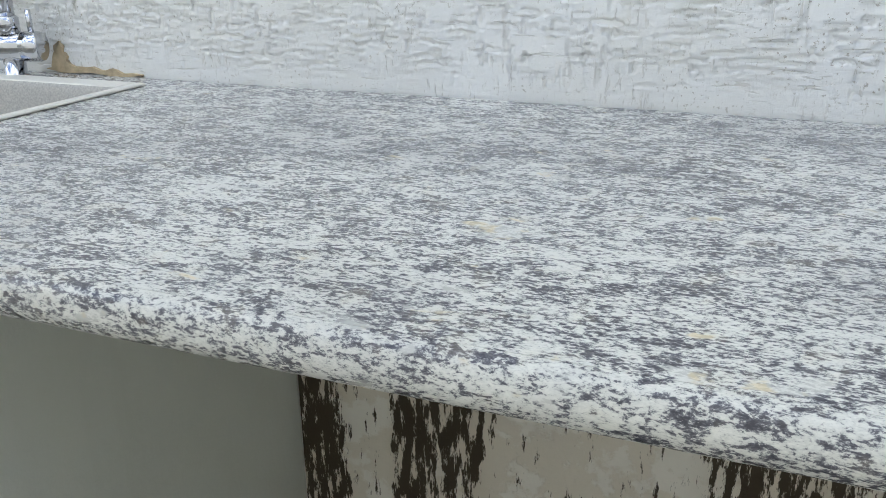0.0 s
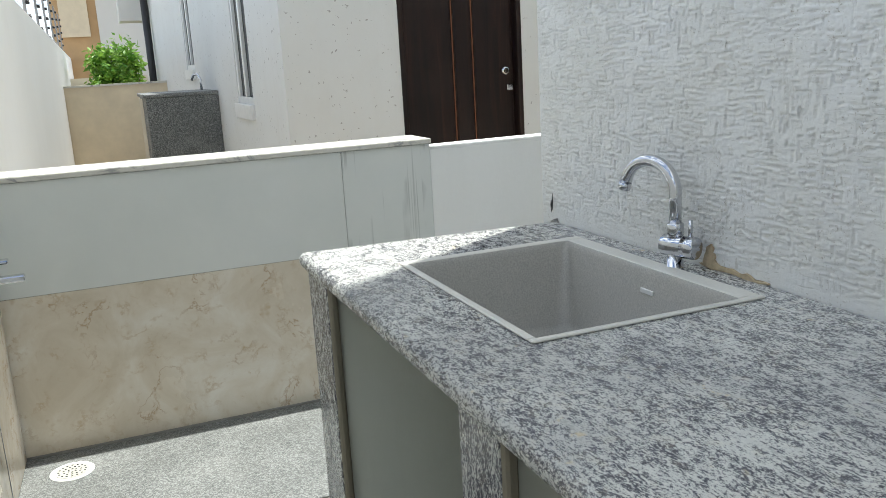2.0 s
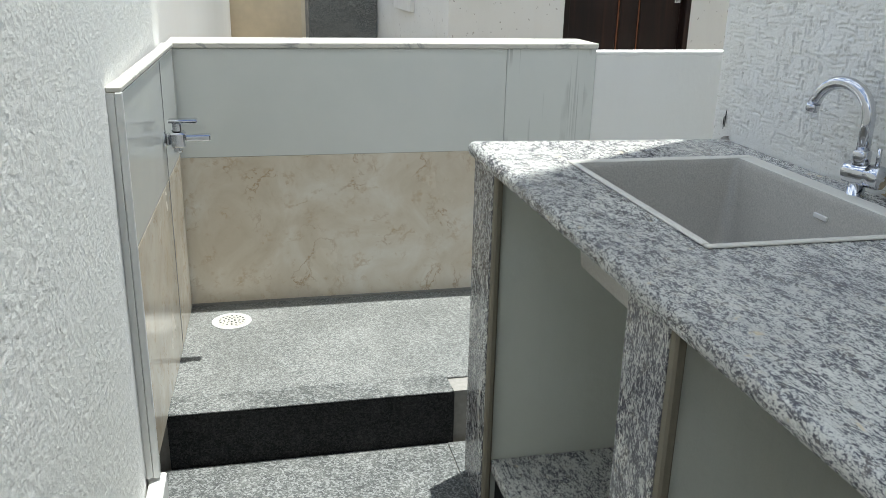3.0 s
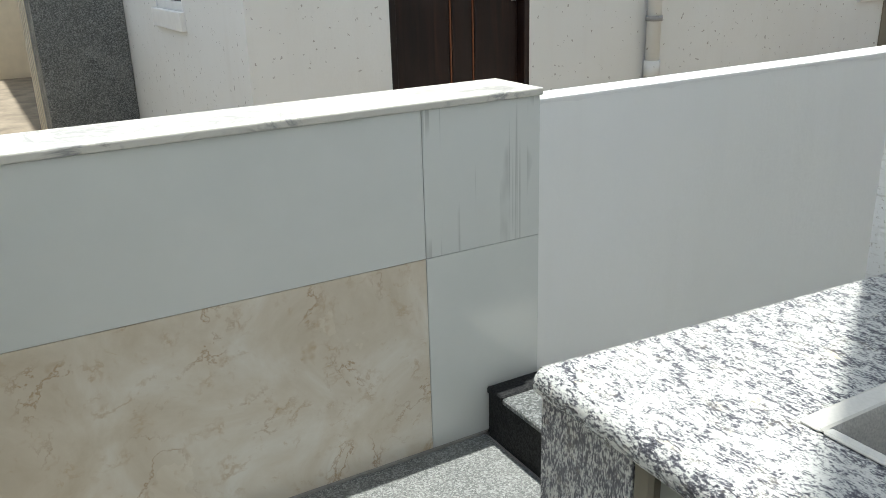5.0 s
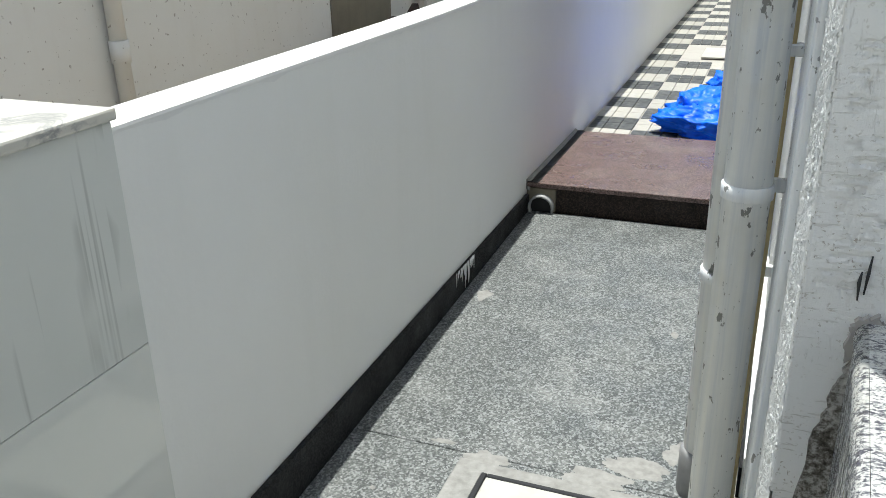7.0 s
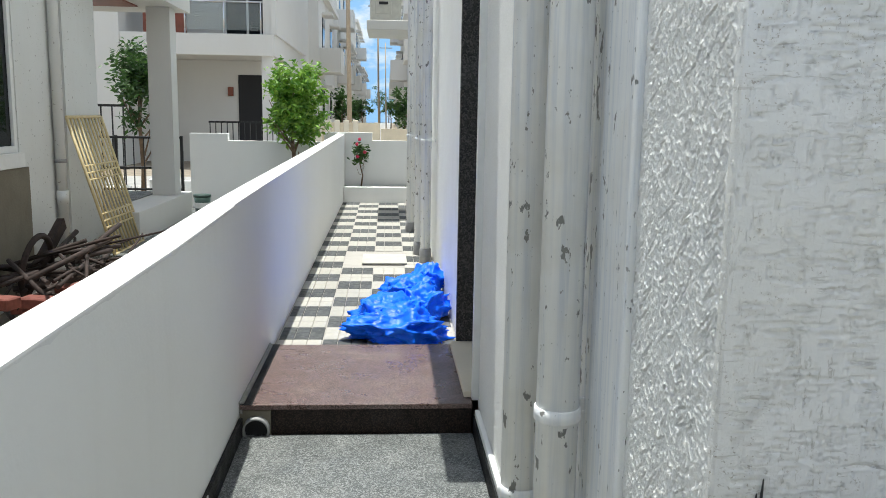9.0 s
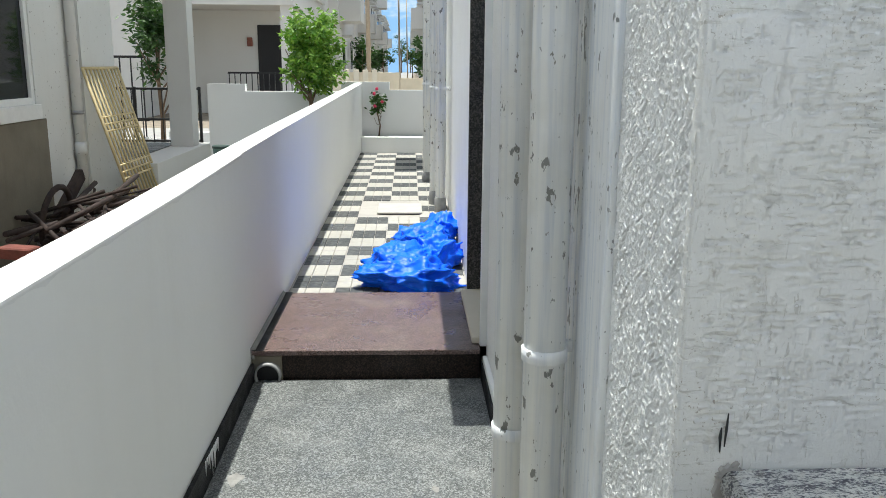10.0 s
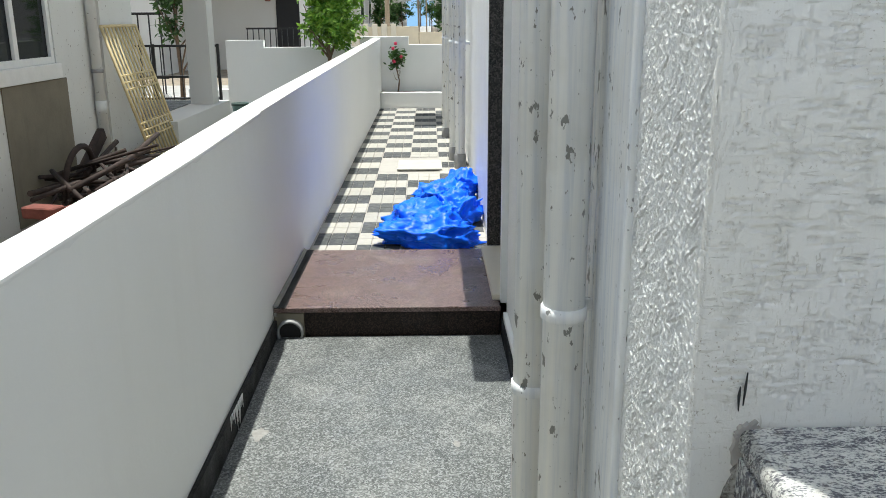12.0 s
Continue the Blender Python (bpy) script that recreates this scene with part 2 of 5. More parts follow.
def mould_mat(name):
    """Bare back wall under the worktop: peeled limewash with black mould runs."""
    g = Nodes(name, 0.9, spec=0.2)
    peel = g.ramp(g.noise(9.0, 7.0, 0.65), [(0.46, 0.0), (0.5, 1.0)])
    base = g.mix(peel, (0.76, 0.73, 0.66), (0.68, 0.63, 0.54))
    along = g.math("ADD", g.math("SUBTRACT", g.axis("X"), 1.98), g.math("MULTIPLY", g.noise(14.0, 4.0, 0.6), 0.05))
    zone = g.ramp(along, [(0.03, 0.95), (0.09, 0.9), (0.13, 0.12), (0.185, 0.1), (0.21, 0.8), (0.33, 0.75), (0.38, 0.06), (0.64, 0.08), (0.69, 0.85), (0.86, 0.7), (0.95, 0.2)])
    runs = g.noise(1.0, 6.0, 0.7, g.mapped((75, 75, 16)))
    m = g.ramp(g.math("ADD", runs, g.math("MULTIPLY", g.math("SUBTRACT", zone, 0.5), 0.22)), [(0.50, 0.0), (0.545, 1.0)])
    stain = g.mix(g.math("MULTIPLY", zone, 0.35), base, (0.40, 0.33, 0.23))
    g.color(g.mix(m, stain, (0.06, 0.047, 0.032)))
    g.bump(g.math("ADD", peel, g.noise(60.0, 5.0)), 0.4, 0.006)
    return g.m


def tarp_mat(name):
    g = Nodes(name, 0.42, spec=0.3)
    fold = g.noise(7.0, 4.0, 0.5, None, 0.6)
    g.color(g.ramp(fold, [(0.3, (0.004, 0.10, 0.75)), (0.7, (0.008, 0.17, 1.0))]))
    g.bump(g.math("ADD", g.noise(11.0, 3.0, 0.5, None, 1.2), g.math("MULTIPLY", g.noise(60.0, 3.0), 0.1)), 0.5, 0.02)
    return g.m


def leaf_mat(name, a, b):
    g = Nodes(name, 0.45)
    r = g.t.nodes.new("ShaderNodeNewGeometry").outputs["Random Per Island"]
    g.color(g.ramp(r, [(0.0, a), (1.0, b)]))
    g.b.inputs["Subsurface Weight"].default_value = 0.0
    tr = g.t.nodes.new("ShaderNodeBsdfTranslucent")
    g.link(g.ramp(r, [(0.0, a), (1.0, b)]), tr.inputs["Color"])
    ms = g.t.nodes.new("ShaderNodeMixShader")
    ms.inputs[0].default_value = 0.35
    g.link(g.b.outputs[0], ms.inputs[1])
    g.link(tr.outputs[0], ms.inputs[2])
    g.link(ms.outputs[0], g.t.nodes["Material Output"].inputs["Surface"])
    return g.m


def pipe_mat(name):
    """Pipe under a brushed coat of white paint: upright brush marks, chips to grey, beige stains."""
    g = Nodes(name, 0.5, spec=0.4)
    brush = g.noise(1.0, 5.0, 0.6, g.mapped((60, 60, 2.2)))
    base = g.ramp(brush, [(0.35, (0.66, 0.69, 0.73)), (0.5, (0.80, 0.81, 0.81)), (0.7, (0.87, 0.87, 0.845))])
    stain = g.ramp(g.noise(3.2, 5.0, 0.6), [(0.5, 0.0), (0.7, 0.6)])
    base = g.mix(stain, base, (0.68, 0.65, 0.57))
    chip = g.ramp(g.noise(1.0, 5.0, 0.6, g.mapped((34, 34, 17))), [(0.63, 0.0), (0.645, 1.0)])
    speck = g.ramp(g.noise(1.0, 2.0, 0.5, g.mapped((120, 120, 70))), [(0.70, 0.0), (0.73, 0.8)])
    base = g.mix(g.math("MAXIMUM", chip, speck), base, (0.23, 0.23, 0.22))
    g.color(base)
    g.bump(g.math("SUBTRACT", g.math("MULTIPLY", brush, 0.4), chip), 0.3, 0.003)
    return g.m


def damp_mat(name):
    """White plaster overgrown by dark damp specks."""
    g = Nodes(name, 0.95, spec=0.1)
    n = g.noise(120.0, 8.0, 0.8)
    low = g.noise(7.0, 4.0, 0.6)
    k = g.math("ADD", g.math("MULTIPLY", n, 0.6), g.math("MULTIPLY", low, 0.4))
    g.color(g.ramp(k, [(0.40, (0.06, 0.055, 0.045)), (0.47, (0.20, 0.185, 0.16)), (0.52, (0.48, 0.465, 0.43)), (0.60, (0.68, 0.67, 0.63))]))
    g.bump(n, 0.7, 0.008)
    return g.m


def glass_mat(name):
    g = Nodes(name, 0.04, spec=0.12)
    g.color((0.015, 0.018, 0.02))
    return g.m


def clear_glass_mat(name):
    g = Nodes(name, 0.02)
    g.color((0.86, 0.92, 0.92))
    g.b.inputs["Transmission Weight"].default_value = 0.9
    return g.m


def paver_mat(name, a, b):
    g = Nodes(name, 0.75, spec=0.3)
    n = g.noise(26.0, 6.0, 0.65)
    tone = g.ramp(g.rand(), [(0.0, 0.0), (1.0, 1.0)])
    g.color(g.mix(g.ramp(n, [(0.40, 0.0), (0.70, 0.3)]), g.mix(tone, a, b), (0.26, 0.255, 0.24)))
    g.bump(n, 0.3, 0.005)
    return g.m


def far_sky_mat(name):
    """Blue sky with small white clouds, far behind the lane."""
    g = Nodes(name, 1.0, spec=0.0)
    cloud = g.ramp(g.noise(1.0, 6.0, 0.6, g.mapped((0.10, 0.10, 0.22))), [(0.48, 0.0), (0.62, 0.9)])
    sky_tone = g.mix(cloud, (0.19, 0.34, 0.54), (0.50, 0.53, 0.56))
    g.b.inputs["Base Color"].default_value = (0, 0, 0, 1)
    g.link(sky_tone, g.b.inputs["Emission Color"])
    g.b.inputs["Emission Strength"].default_value = 1.0
    return g.m


M_FARSKY = far_sky_mat("far_sky")
M_COUNTER = granite_mat("worktop_granite", (100, 195, 195))
M_PIER = granite_mat("pier_granite", (215, 215, 90), 0.25, 0.035)
M_FLOOR = floor_granite_mat("grey_floor_granite", (0.045, 0.05, 0.05), (0.098, 0.104, 0.100), (0.26, 0.27, 0.265), 105.0, 0.42, 0.36)
M_FLOOR_PALE = floor_granite_mat("pale_floor_granite", (0.085, 0.09, 0.088), (0.15, 0.155, 0.15), (0.28, 0.29, 0.28), 130.0, 0.45, 0.25)
M_BLACK = floor_granite_mat("black_granite", (0.010, 0.010, 0.011), (0.018, 0.019, 0.020), (0.035, 0.035, 0.035), 120.0, 0.55, 0.05, 0.12)
M_BROWN = floor_granite_mat("red_brown_granite", (0.035, 0.024, 0.022), (0.105, 0.066, 0.056), (0.25, 0.17, 0.15), 170.0, 0.3, 0.15)
M_SCRAPED = scraped_mat("scraped_white_plaster")
M_STUCCO = stucco_mat("rough_white_stucco", (0.90, 0.90, 0.875), 170.0)
M_STUCCO_BACK = stucco_mat("rough_grey_white_stucco", (0.86, 0.86, 0.84), 90.0)
M_PAINT = paint_mat("white_wall_paint", (0.85, 0.85, 0.83), 0.7, 0.06, 1.2, (0.62, 0.60, 0.55))
M_NEIGHBOUR = paint_mat("weathered_cream_wall", (0.68, 0.685, 0.665), 0.85, 0.14, 1.4, (0.54, 0.52, 0.47), 0.6)
M_HOUSE = paint_mat("white_house_paint", (0.64, 0.63, 0.60), 0.8, 0.12, 0.6, (0.55, 0.52, 0.47))
M_CEMENT = paint_mat("bare_cement_plaster", (0.21, 0.19, 0.145), 0.9, 0.4, 3.0, (0.15, 0.13, 0.10), 0.4, 0.3)
M_GREYCEMENT = paint_mat("grey_cement", (0.40, 0.38, 0.35), 0.9, 0.3, 5.0, (0.28, 0.26, 0.23))
M_STAIN = damp_mat("damp_stained_plaster")
M_JAMB = floor_granite_mat("dark_grey_granite", (0.018, 0.018, 0.017), (0.045, 0.044, 0.04), (0.12, 0.11, 0.10), 70.0, 0.4, 0.1)
M_REVEAL = paint_mat("pale_grey_plaster", (0.58, 0.56, 0.54), 0.9, 0.2, 8.0, (0.42, 0.39, 0.36), 0.5, 0.4)
M_TILE = gloss_tile_mat("glossy_pale_tile")
M_TILE_DRIP = gloss_tile_mat("drip_marked_pale_tile", 0.6)
M_MARBLE = marble_mat("beige_marble_tile")
M_CAP = veined_mat("white_marble_coping")
M_GROUT = plain_mat("dark_grout", (0.28, 0.27, 0.25), 0.9, 0.0, 60.0)
M_SINK = plain_mat("beige_grey_quartz", (0.43, 0.415, 0.38), 0.45, 0.0, 320.0, 0.25, 0.08)
M_SINKRIM = plain_mat("pale_quartz_rim", (0.70, 0.68, 0.62), 0.45, 0.0, 200.0, 0.06, 0.05)
M_CHROME = plain_mat("chrome", (0.62, 0.63, 0.66), 0.08, 1.0, 6.0, 0.03, 0.0)
M_PANEL = paint_mat("pale_green_grey_paint", (0.62, 0.64, 0.58), 0.6, 0.12, 2.0, (0.42, 0.42, 0.36))
M_MOULD = mould_mat("mouldy_limewash")
M_PIPE = pipe_mat("flaking_painted_pipe")
M_RISER = floor_granite_mat("dark_brown_granite", (0.007, 0.005, 0.005), (0.016, 0.011, 0.009), (0.042, 0.028, 0.022), 110.0, 0.4, 0.05, 0.2)
M_PIPEGREY = plain_mat("grey_pvc", (0.28, 0.28, 0.28), 0.5)
M_YELLOW = plain_mat("cream_yellow_paint", (0.62, 0.50, 0.27), 0.6, 0.0, 18.0, 0.12)
M_WOODSTRIP = plain_mat("yellow_painted_wood", (0.70, 0.60, 0.30), 0.6, 0.0, 25.0, 0.10)
M_BOARD = paint_mat("white_board", (0.80, 0.80, 0.79), 0.7, 0.05, 2.0)
M_DOOR = wood_door_mat("dark_stained_door_wood")
M_DOORLINE = plain_mat("orange_wood_groove", (0.22, 0.075, 0.03), 0.5)
M_TARP = tarp_mat("blue_tarpaulin")
# near-black colour that stands in for shade inside rooms, bores and holes
M_DARK = plain_mat("hollow_shade_black", (0.012, 0.012, 0.013), 0.7)
M_GLASS = glass_mat("dark_window_glass")
M_CLEAR = clear_glass_mat("balustrade_glass")
M_UPVC = plain_mat("white_upvc", (0.74, 0.74, 0.72), 0.4, 0.0, 12.0, 0.05)
M_IRON = plain_mat("black_painted_iron", (0.015, 0.015, 0.016), 0.45)
M_RUST = plain_mat("rusty_dark_metal", (0.032, 0.019, 0.015), 0.85, 0.0, 22.0, 0.5, 0.4)
M_REDTILE = plain_mat("red_clay", (0.16, 0.045, 0.032), 0.8, 0.0, 25.0, 0.3, 0.3)
M_BROWNPANEL = plain_mat("red_brown_wood_panel", (0.20, 0.055, 0.03), 0.5, 0.0, 8.0, 0.2)
M_ORANGE = plain_mat("tan_render", (0.50, 0.33, 0.17), 0.8, 0.0, 3.0, 0.08)
M_BEIGE = plain_mat("beige_render", (0.66, 0.57, 0.42), 0.8, 0.0, 4.0, 0.08)
M_PALEBEIGE = plain_mat("cream_render", (0.66, 0.60, 0.48), 0.8, 0.0, 4.0, 0.06)
M_ROAD = plain_mat("street_concrete", (0.33, 0.32, 0.30), 0.9, 0.0, 2.0, 0.2, 0.3)
M_EARTH = plain_mat("bare_earth", (0.24, 0.20, 0.15), 0.95, 0.0, 5.0, 0.3, 0.5)
M_SOIL = plain_mat("dark_soil", (0.03, 0.024, 0.02), 0.95, 0.0, 30.0, 0.4, 0.6)
M_LEAF = leaf_mat("green_leaves", (0.07, 0.20, 0.02), (0.27, 0.44, 0.06))
M_LEAFDARK = leaf_mat("dark_green_leaves", (0.018, 0.055, 0.012), (0.07, 0.15, 0.03))
M_PETAL = plain_mat("pink_petals", (0.62, 0.03, 0.09), 0.5)
M_BARK = plain_mat("bark", (0.16, 0.11, 0.07), 0.9, 0.0, 40.0, 0.3, 0.5)
M_WHITEPAVER = paver_mat("cream_paver", (0.37, 0.355, 0.315), (0.44, 0.42, 0.375))
M_DARKPAVER = paver_mat("charcoal_paver", (0.045, 0.05, 0.053), (0.075, 0.08, 0.083))
M_COVER = plain_mat("cream_cover", (0.46, 0.45, 0.40), 0.6, 0.0, 14.0, 0.1)
M_BUCKET = plain_mat("dark_green_plastic", (0.03, 0.06, 0.05), 0.4)
M_POLE = plain_mat("weathered_pole", (0.42, 0.34, 0.25), 0.8)
M_PUTTY = plain_mat("ochre_putty", (0.46, 0.37, 0.24), 0.9, 0.0, 50.0, 0.35, 0.6)
M_SCRATCH = plain_mat("black_paint_mark", (0.03, 0.03, 0.03), 0.7)
M_MORTAR = plain_mat("cement_mortar", (0.26, 0.255, 0.24), 0.95, 0.0, 40.0, 0.2, 0.6)


# ---- mesh helpers ----
def skewed(bm):
    """Slants the passage end of the worktop, which is further in at the house wall."""
    for v in bm.verts:
        if v.co.x < 1.0:
            v.co.x += 0.040 * max(0.0, min(1.0, (v.co.y + 0.652) / 0.648))
    return bm


def box(x0, x1, y0, y1, z0, z1, bevel=0.0, seg=1):
    bm = bmesh.new()
    bmesh.ops.create_cube(bm, size=1.0)
    for v in bm.verts:
        v.co = Vector((x0 + (v.co.x + 0.5) * (x1 - x0), y0 + (v.co.y + 0.5) * (y1 - y0), z0 + (v.co.z + 0.5) * (z1 - z0)))
    if bevel:
        bmesh.ops.bevel(bm, geom=bm.edges[:], offset=bevel, segments=seg, affect="EDGES", profile=0.6)
    return bm


def merge(*bms):
    out = bms[0]
    for b in bms[1:]:
        me = bpy.data.meshes.new("tmp")
        b.to_mesh(me)
        b.free()
        out.from_mesh(me)
        bpy.data.meshes.remove(me)
    return out


def prism_x(poly, x0, x1):
    """A solid from a (y, z) outline drawn out along x."""
    bm = bmesh.new()
    a = [bm.verts.new((x0, y, z)) for y, z in poly]
    b = [bm.verts.new((x1, y, z)) for y, z in poly]
    bm.faces.new(a[::-1])
    bm.faces.new(b)
    for i in range(len(poly)):
        j = (i + 1) % len(poly)
        bm.faces.new((a[i], a[j], b[j], b[i]))
    bmesh.ops.recalc_face_normals(bm, faces=bm.faces[:])
    return bm


def tube(points, r, seg=12, closed_ends=True):
    """A round pipe along points; r may be one radius or one for each point."""
    pts = [Vector(p) for p in points]
    rs = r if isinstance(r, (list, tuple)) else [r] * len(pts)
    bm = bmesh.new()
    rings = []
    prev = None
    for i, p in enumerate(pts):
        d = (pts[min(i + 1, len(pts) - 1)] - pts[max(i - 1, 0)]).normalized()
        if prev is None:
            u = d.orthogonal().normalized()
        else:
            u = (prev - d * prev.dot(d)).normalized()
        prev = u
        v = d.cross(u)
        rings.append([bm.verts.new(p + (u * math.cos(2 * math.pi * k / seg) + v * math.sin(2 * math.pi * k / seg)) * rs[i]) for k in range(seg)])
    for a, b in zip(rings, rings[1:]):
        for k in range(seg):
            f = bm.faces.new((a[k], a[(k + 1) % seg], b[(k + 1) % seg], b[k]))
            f.smooth = True
    if closed_ends:
        bm.faces.new(rings[0][::-1])
        bm.faces.new(rings[-1])
    bmesh.ops.recalc_face_normals(bm, faces=bm.faces[:])
    return bm


def part(name, bm, material, parent=None, label=""):
    """Links a bmesh, given in world metres, as one mesh object under a thing or a part."""
    if parent is not None:
        base = Vector((0, 0, 0))
        o = parent
        while o is not None:
            base += o.location
            o = o.parent
        bmesh.ops.translate(bm, verts=bm.verts[:], vec=-base)
    me = bpy.data.meshes.new(name)
    bm.to_mesh(me)
    bm.free()
    me.materials.append(material)
    ob = new(name, me)
    if parent is not None:
        ob.parent = parent
    if label:
        tagged(ob, label=label)
    return ob


def thing(name, at, label, category, group=""):
    ob = new(name)
    ob.location = at
    ob.empty_display_size = 0.1
    return tagged(ob, label=label, category=category, group=group)


def structure(name, bm, material, label="", category=""):
    ob = part(name, bm, material)
    return tagged(ob, label=label, category=category, kind="structure")


def jitter(bm, amount, seed=0):
    rnd = random.Random(seed)
    for v in bm.verts:
        v.co += Vector((rnd.uniform(-1, 1), rnd.uniform(-1, 1), rnd.uniform(-1, 1))) * amount
    return bm


def holed(us, vs, solid, d0, d1, place):
    """One connected solid: cells of a grid, some left open, between depths d0 and d1."""
    bm = bmesh.new()
    grid = {}

    def vert(i, j, d):
        if (i, j, d) not in grid:
            grid[(i, j, d)] = bm.verts.new(place(us[i], vs[j], (d0, d1)[d]))
        return grid[(i, j, d)]

    full = {(i, j) for i in range(len(us) - 1) for j in range(len(vs) - 1) if solid(i, j)}
    for i, j in full:
        for d in (0, 1):
            bm.faces.new([vert(a, b, d) for a, b in ((i, j), (i + 1, j), (i + 1, j + 1), (i, j + 1))])
        for (di, dj), (a, b) in (((-1, 0), ((i, j), (i, j + 1))), ((1, 0), ((i + 1, j), (i + 1, j + 1))), ((0, -1), ((i, j), (i + 1, j))), ((0, 1), ((i, j + 1), (i + 1, j + 1)))):
            if (i + di, j + dj) not in full:
                bm.faces.new([vert(*a, 0), vert(*b, 0), vert(*b, 1), vert(*a, 1)])
    bmesh.ops.recalc_face_normals(bm, faces=bm.faces[:])
    return bm


def smooth_noise(nu, nv, cu, cv, rng):
    """Smooth random heights on an nu x nv grid, with cu x cv cells across."""
    g = rng.random((cu + 2, cv + 2))
    u, v = np.linspace(0, cu, nu), np.linspace(0, cv, nv)
    i, j = np.minimum(u.astype(int), cu), np.minimum(v.astype(int), cv)
    fu, fv = (u - i), (v - j)
    fu, fv = (fu * fu * (3 - 2 * fu))[:, None], (fv * fv * (3 - 2 * fv))[None, :]
    a, b = g[i][:, j], g[i + 1][:, j]
    c, d = g[i][:, j + 1], g[i + 1][:, j + 1]
    return (a * (1 - fu) + b * fu) * (1 - fv) + (c * (1 - fu) + d * fu) * fv


def relief(name, heights, place, material, parent, label):
    """A sheet of plaster with real relief: heights on a grid, placed in the world."""
    nu, nv = heights.shape
    pts = place(heights).reshape(-1, 3)
    idx = np.arange(nu * nv).reshape(nu, nv)
    quads = np.stack((idx[:-1, :-1], idx[1:, :-1], idx[1:, 1:], idx[:-1, 1:]), -1).reshape(-1, 4)
    me = bpy.data.meshes.new(name)
    me.vertices.add(len(pts))
    me.vertices.foreach_set("co", pts.astype(np.float32).ravel())
    me.loops.add(quads.size)
    me.loops.foreach_set("vertex_index", quads.astype(np.int32).ravel())
    me.polygons.add(len(quads))
    me.polygons.foreach_set("loop_start", np.arange(0, quads.size, 4, dtype=np.int32))
    me.update(calc_edges=True)
    me.validate()
    me.materials.append(material)
    ob = new(name, me)
    ob.parent = parent
    tagged(ob, label=label)
    return ob


def grainy(nu, nv, step, seed, size, grit=0.16):
    """Thrown sand plaster: lumps and grit, in metres."""
    rng = np.random.default_rng(seed)
    h = np.zeros((nu, nv))
    for k, amp in ((size, 0.5), (size * 0.5, 0.32), (size * 0.25, 0.18)):
        h += amp * smooth_noise(nu, nv, max(2, int(nu * step / k)), max(2, int(nv * step / k)), rng)
    h += grit * rng.random((nu, nv))
    return h


def dragged(nu, nv, step, seed, strokes):
    """Trowel drags, level and upright, cut into gritty plaster, in metres."""
    rng = np.random.default_rng(seed)
    h = 0.0010 * grainy(nu, nv, step, seed + 1, 0.030) + 0.0012 * grainy(nu, nv, step, seed + 2, 0.007)
    zone = smooth_noise(nu, nv, max(2, int(nu * step / 0.16)), max(2, int(nv * step / 0.16)), rng)
    for _ in range(strokes):
        i, j = int(rng.integers(4, nu - 4)), int(rng.integers(4, nv - 4))
        level = rng.random() < (0.8 if zone[i, j] > 0.5 else 0.3)
        ln = int((rng.uniform(0.008, 0.06) if level else rng.uniform(0.006, 0.035)) / step)
        depth = rng.uniform(0.0010, 0.0058)
        wander = rng.uniform(-0.16, 0.16)
        k = np.arange(ln)
        a, b = (i + k, (j + wander * k).astype(int)) if level else ((i + wander * k).astype(int), j + k)
        ok = (a >= 2) & (a < nu - 3) & (b >= 2) & (b < nv - 3)
        a, b, k = a[ok], b[ok], k[ok]
        e = depth * np.minimum(1.0, np.minimum(4 * k, 4 * (ln - k)) / max(1, ln)) * (0.1 + 1.3 * rng.random(len(k)))
        for q, f in ((0, 1.0), (1, 0.3), (-1, -0.35)):
            if level:
                h[a, b + q] -= e * f
            else:
                h[a + q, b] -= e * f
    return h


def scratched(h, seed, count):
    """Slanting scratches of the float drawn through thrown plaster."""
    rng = np.random.default_rng(seed)
    nu, nv = h.shape
    for _ in range(count):
        i, j = rng.integers(0, nu), rng.integers(0, nv)
        k = np.arange(int(rng.integers(6, 30)))
        lean = rng.uniform(0.3, 1.3)
        a, b = (i + k * 0.8).astype(int), (j - k * lean).astype(int)
        ok = (a < nu - 1) & (b > 1)
        h[a[ok], b[ok]] -= 0.7
        h[a[ok], b[ok] + 1] += 0.25
    return h


def wall_strip(line, thick, z0, top):
    """A wall along y whose face follows (y, x) points, with a top height for each y."""
    bm = bmesh.new()
    rows = [[bm.verts.new(p) for p in ((x, y, z0), (x, y, top(y)), (x - thick, y, top(y)), (x - thick, y, z0))] for y, x in line]
    for a, b in zip(rows, rows[1:]):
        for k in range(4):
            bm.faces.new((a[k], a[(k + 1) % 4], b[(k + 1) % 4], b[k]))
    bm.faces.new(rows[0])
    bm.faces.new(rows[-1][::-1])
    bmesh.ops.recalc_face_normals(bm, faces=bm.faces[:])
    return bm


# ---- large structure ----
H_TOP, FRONT_Z, WASH_Z = 0.815, -0.115, 0.042


def disc_sheet(r, z):
    bm = bmesh.new()
    bmesh.ops.create_circle(bm, cap_ends=True, radius=r, segments=48)
    bmesh.ops.translate(bm, verts=bm.verts[:], vec=(0, 0, z))
    return bm


structure("ground", disc_sheet(3000, -0.16), M_EARTH, "dry bare earth round the houses", "ground")
structure("road", box(-60, 60, 12.0, 17.5, -0.158, -0.10), M_ROAD, "pale concrete street past the front walls", "road")
structure("road.001", box(-1.6, 1.0, 17.5, 160, -0.158, -0.10), M_ROAD, "pale concrete lane between rows of houses", "road")

